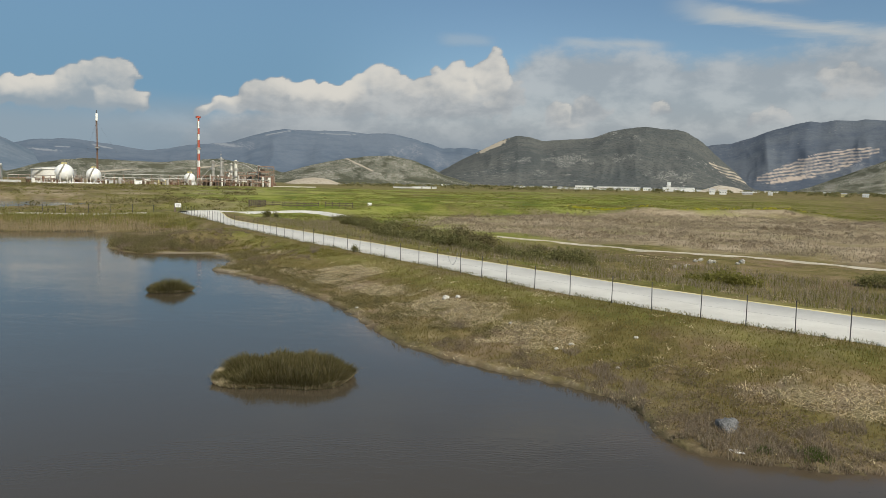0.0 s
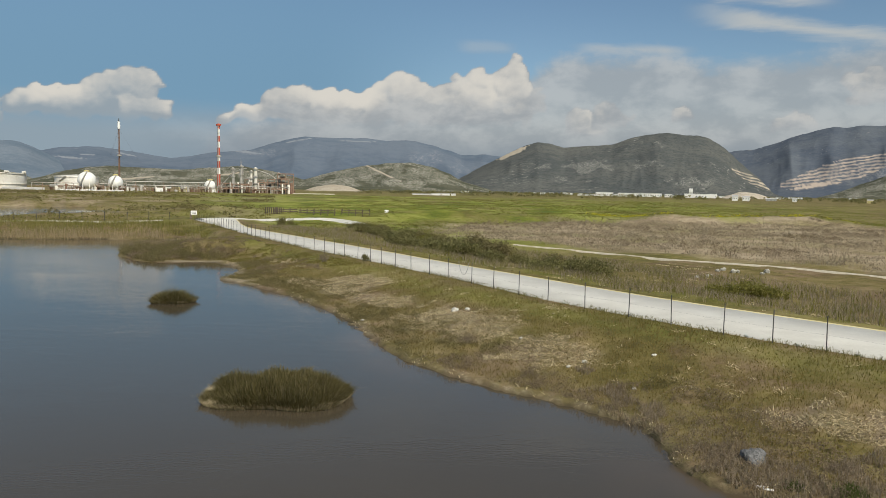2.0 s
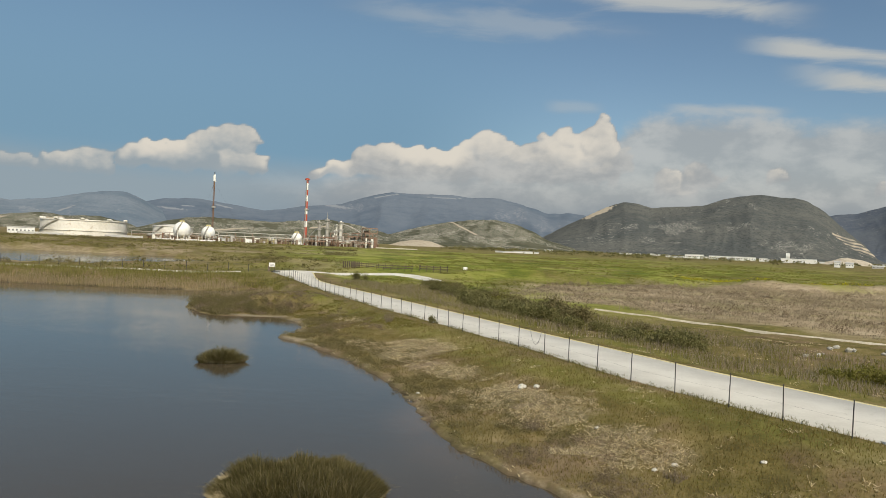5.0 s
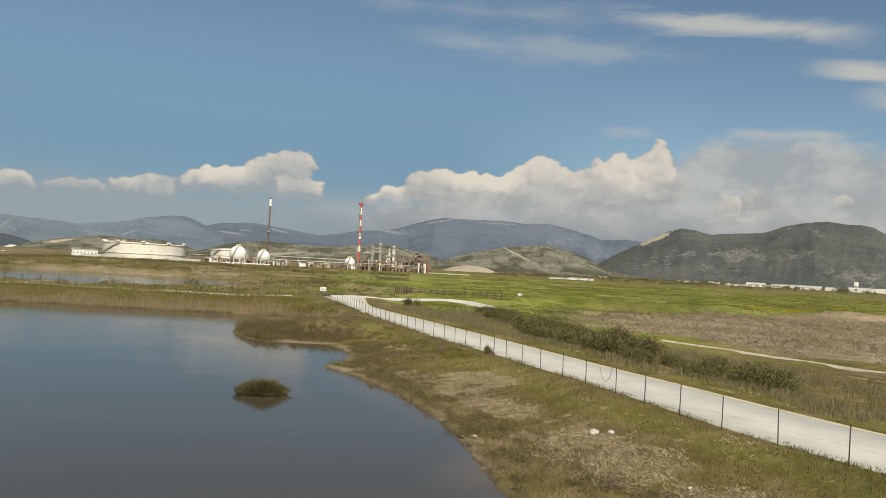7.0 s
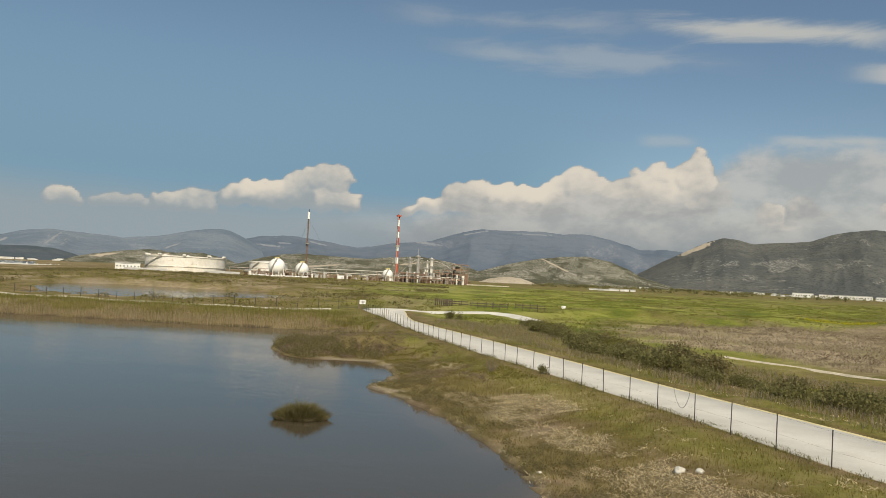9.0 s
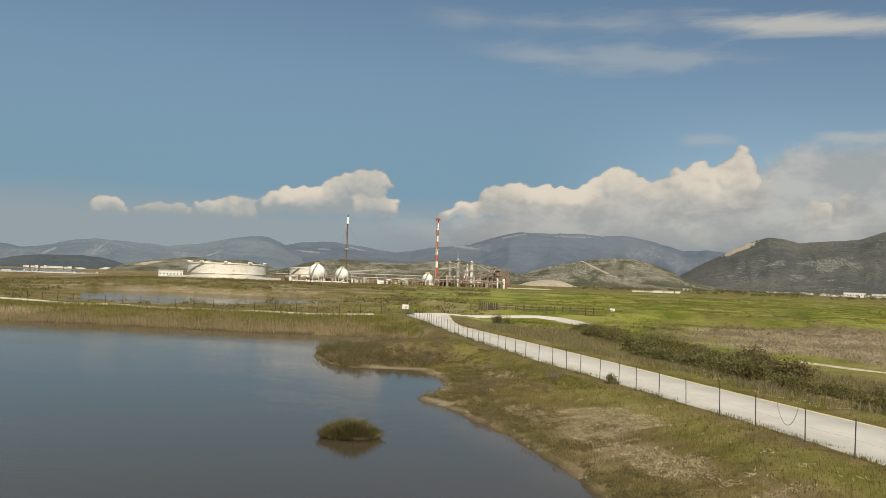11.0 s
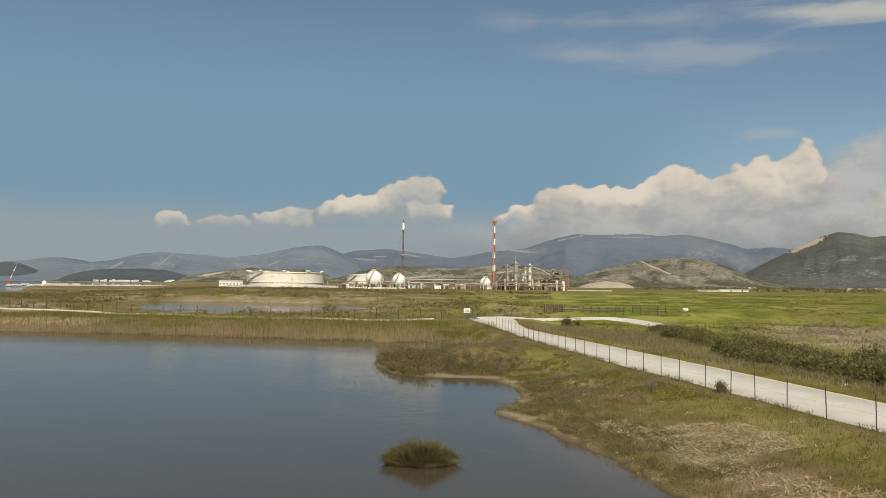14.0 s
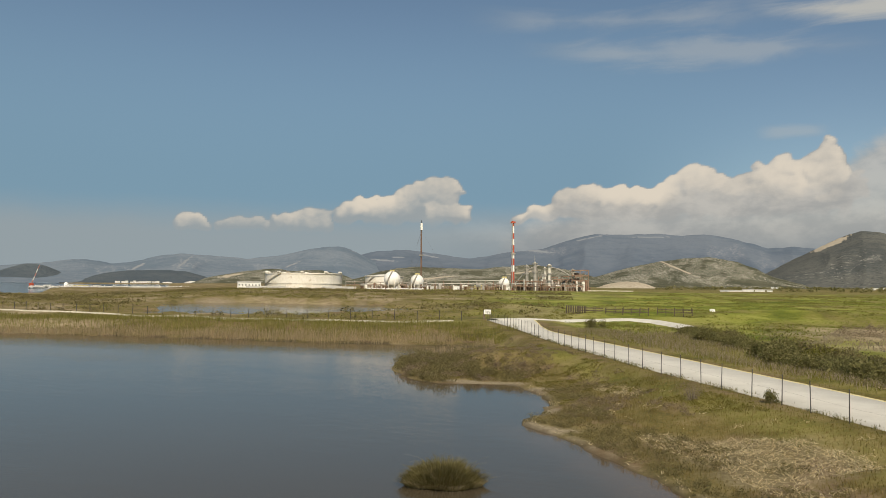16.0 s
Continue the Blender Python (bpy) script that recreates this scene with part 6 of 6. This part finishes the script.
polar = lambda a, d: (d * math.sin(radians(a)), d * math.cos(radians(a)))
ox, oy = PX(-39.35, 615)
hall(ox, oy, gz(ox, oy), 18, 8, 4.6, 38, "long white plant office with a row of windows", 7)
for a, d, w, h, bays, label in ((9.95, 1500, 34, 7.5, 8, "long white industrial hall with dark windows"), (11.75, 1510, 42, 6.8, 9, "white factory hall below the mountain"), (13.35, 1500, 40, 6.8, 9, "white factory hall with many windows"), (14.6, 1505, 14, 6, 3, "small white factory block"),
                                (16.9, 1480, 22, 6, 4, "white works building at the quarry plant"), (8.6, 1550, 36, 2.8, 5, "low white wall-like shed")):
    x, y = polar(a, d)
    hall(x, y, gz(x, y), w, 14, h, -a, label, bays)
x, y = polar(16.4, 1520)
silo = thing("quarry_plant", x, y, gz(x, y), "white quarry works with a tower and long sloping roof", "building", turn=-16)
part("tower", box(bmesh.new(), -6, 0, 8, 7, 8, 20), wall_white, silo)
part("wall", box(bmesh.new(), 12, 0, 3, 60, 18, 10), wall_white, silo)
bm = bmesh.new()
vs = [bm.verts.new(c) for c in ((-40, -9.5, 3), (-12, -9.5, 11.5), (44, -9.5, 8.3), (44, 9.5, 8.3), (-12, 9.5, 11.5), (-40, 9.5, 3))]
for f in ((0, 1, 4, 5), (1, 2, 3, 4), (0, 5, 4, 3, 2, 1)):
    bm.faces.new([vs[i] for i in f])
part("roof", bm, wall_white, silo)
for a, d, w, h, lab, mat in ((19.2, 900, 8, 6.5, "white two-storey house in the fields", wall_white), (19.95, 905, 10, 5.2, "white farmhouse in the fields", wall_white), (23.1, 960, 7, 4, "small white field house", wall_white),
                             (21.6, 1000, 16, 3.0, "low pale field shed", roof_grey), (27.7, 980, 8, 4, "yellow shed beside a field road", yellow), (29.0, 1000, 9, 4, "pale shed beside a field road", wall_white)):
    x, y = polar(a, d)
    hall(x, y, gz(x, y), w * 0.75, 6, h * 0.85, -a, lab, 3, mat, 1.2, "field_house")
for a, d, w, h in ((-4.0, 800, 20, 1.3), (-2.9, 805, 10, 1.7), (-2.15, 800, 9, 1.9), (-1.55, 800, 5, 1.7)):
    x, y = polar(a, d)
    hall(x, y, gz(x, y), w, 6, h, -a, "long low white greenhouse shed", 0, name="shed", group="white sheds")
for k in range(24):
    a, d = random.uniform(-2, 30), random.uniform(1700, 2300)
    x, y = polar(a, d)
    hall(x, y, gz(x, y), random.uniform(10, 30), 10, random.uniform(3, 5), -a, "distant pale farm building on the plain", 0, name="farm_building", group="distant farms")

# port and town across the bay
rock_white = surface("pale_rocks", (0.42, 0.41, 0.38), (0.62, 0.6, 0.56), 0.3, 5, 0.9, bump=0.5, dist=0.4)
P2 = lambda a, d: (-11.5 + d * math.sin(radians(a)), 35.5 + d * math.cos(radians(a)))
bw = [P2(a, 1040) for a in np.arange(-54, -40, 0.12)]
g = np.random.default_rng(5)
v, f = [], []
for x, y in bw:
    for k in range(5):
        s = g.uniform(0.9, 2.0)
        c = np.array([x, y, 0.4 + g.uniform(0, 1.6)]) + g.normal(0, 1.3, 3) * (1, 1, 0.3)
        o = len(v)
        v += [c + s * np.array(d) * g.uniform(0.7, 1.3, 3) for d in ((1, 0, 0), (-1, 0, 0), (0, 1, 0), (0, -1, 0), (0, 0, 1), (0, 0, -1))]
        f += [(o + a, o + b, o + e) for a, b, e in ((0, 2, 4), (2, 1, 4), (1, 3, 4), (3, 0, 4), (2, 0, 5), (1, 2, 5), (3, 1, 5), (0, 3, 5))]
stuff(mesh_of("breakwater_rocks", v, f, rock_white), "pale rock breakwater of the port", "rocks")
p, q = Vector((*P2(-53.6, 1075), 0)), Vector((*P2(-40.5, 1075), 0))
c = (p + q) / 2
quay = box(bmesh.new(), 0, 0, 0, (q - p).length, 14, 4.4, bevel=0.2)
tagged(part("quay", quay, roof_grey, None, at=pose(c.x, c.y, 0.4, 0, 0, math.degrees(math.atan2(q.y - p.y, q.x - p.x)))), "long grey concrete quay of the port", "quay", kind="structure")
for k, (a, w, h) in enumerate(((-51.6, 7, 2.4), (-50.9, 20, 2.0), (-49.9, 10, 1.8), (-48.2, 9, 4.6), (-47.4, 14, 3.6), (-46.7, 22, 5.0), (-46.0, 10, 4.0), (-45.1, 9, 3.2), (-43.9, 12, 3.4), (-42.8, 10, 3.0), (-41.6, 12, 3.2), (-53.0, 9, 1.8))):
    x, y = P2(a, 1110 if a < -49 else 2700)
    hall(x, y, 1.5 if a < -49 else 1.0, w * (1 if a < -49 else 1.4), 9, h * (1 if a < -49 else 1.5), -a, "white harbour building across the bay", 4, yellow if k == 1 else None, name="harbour_building", group="harbour buildings")
for k in range(30):
    a = random.uniform(-49, -40.5)
    x, y = P2(a, random.uniform(2620, 2780))
    hall(x, y, 1.0, random.uniform(6, 16), 9, random.uniform(5, 10), -a, "small white town house across the bay", 2, name="town_house", group="town houses")
x, y = P2(-51.85, 1112)
dome = thing("storage_dome", x, y, 2.0, "white storage dome on the quay", "dome")
part("shell", lathe(bmesh.new(), [(3.0, -1), (3.0, 2.0), (2.7, 3.4), (1.9, 4.6), (0.9, 5.2), (0.05, 5.4)], 24), sphere_white, dome, shade=True)
x, y = P2(-53.95, 1075)
crane = thing("harbour_crane", x, y, 2.0, "harbour crane with a red and white raised jib", "crane")
# The jib's red is paled to carry the haze over the bay.
pale_red = surface("hazed_red", (0.42, 0.16, 0.13), (0.5, 0.22, 0.18), 0.3, 6, 0.6)
part("base", box(bmesh.new(), 0, 0, 1.8, 4.5, 4, 4.4, bevel=0.3), red_paint, crane)
up = Vector((11 * math.cos(radians(36)), 11 * math.sin(radians(36)) * 0.6, 24))
for k in range(5):
    part("jib_section", tube(bmesh.new(), up * (k / 5) + Vector((0, 0, 3)), up * ((k + 1) / 5) + Vector((0, 0, 3)), 0.6, 0.5, 6), (pale_red, sphere_white)[k % 2], crane)


# ---- junction: sign, pens, box ----
sx_, sy_ = -74.5, 197.5
sign = thing("notice_board", sx_, sy_, gz(sx_, sy_), "white notice board on dark posts beside the track", "sign", turn=22)
for dx in (-0.9, 0.9):
    part("post", box(bmesh.new(), dx * 0.7, 0, 1.0, 0.16, 0.16, 2.6), wood, sign)
panel = part("panel", box(bmesh.new(), 0, -0.1, 1.9, 1.6, 0.08, 1.1, bevel=0.02), white_paint, sign, "white sign panel")
part("lower_panel", box(bmesh.new(), -0.75, -0.02, 0.8, 0.6, 0.1, 1.7), wood, sign)
bm = bmesh.new()
for k in range(3):
    box(bm, 0, -0.15, 1.68 + 0.2 * k, 1.1, 0.02, 0.05)
part("lettering", bm, steel, panel, "dark unreadable lines")


pen_wood = surface("dark_timber", (0.06, 0.045, 0.03), (0.11, 0.085, 0.06), 2, 8, 0.85)


def pen(x, y, turn, w, dep, label):
    ob = thing("timber_pen", x, y, gz(x, y) - 0.05, label, "fence", "timber pens", turn)
    for i in range(int(w / 2.2) + 1):
        for j in range(2):
            part("post", box(bmesh.new(), -w / 2 + 2.2 * i, -dep / 2 + dep * j, 0.8, 0.16, 0.16, 2.3), pen_wood, ob)
    for j in range(2):
        for h in (0.75, 1.45):
            part("rail", box(bmesh.new(), 0, -dep / 2 + dep * j, h, w + 0.3, 0.08, 0.12), pen_wood, ob)
    return ob


pen(-58, 231, 8, 6.6, 4, "small dark timber animal pen")
pen(-49, 235, 8, 11, 5, "weathered timber paddock with rails")
pen(-37.5, 240, 8, 8.8, 6, "open timber paddock beside the road")
pc = thing("pen_screen", -61.5, 229, gz(-61.5, 229), "dark slatted timber screen", "fence", turn=8)
for k in range(9):
    part("slat", box(bmesh.new(), -2.4 + 0.6 * k, 0, 1.0, 0.42, 0.06, 2.3), pen_wood, pc)
bm = box(bmesh.new(), 0, 0, 0.45, 1.4, 1.0, 1.0, bevel=0.1)
tagged(part("water_trough", bm, white_paint, None, at=pose(-29, 253, gz(-29, 253) - 0.1, 0, 0, 10)), "white box-shaped trough in the meadow", "trough")
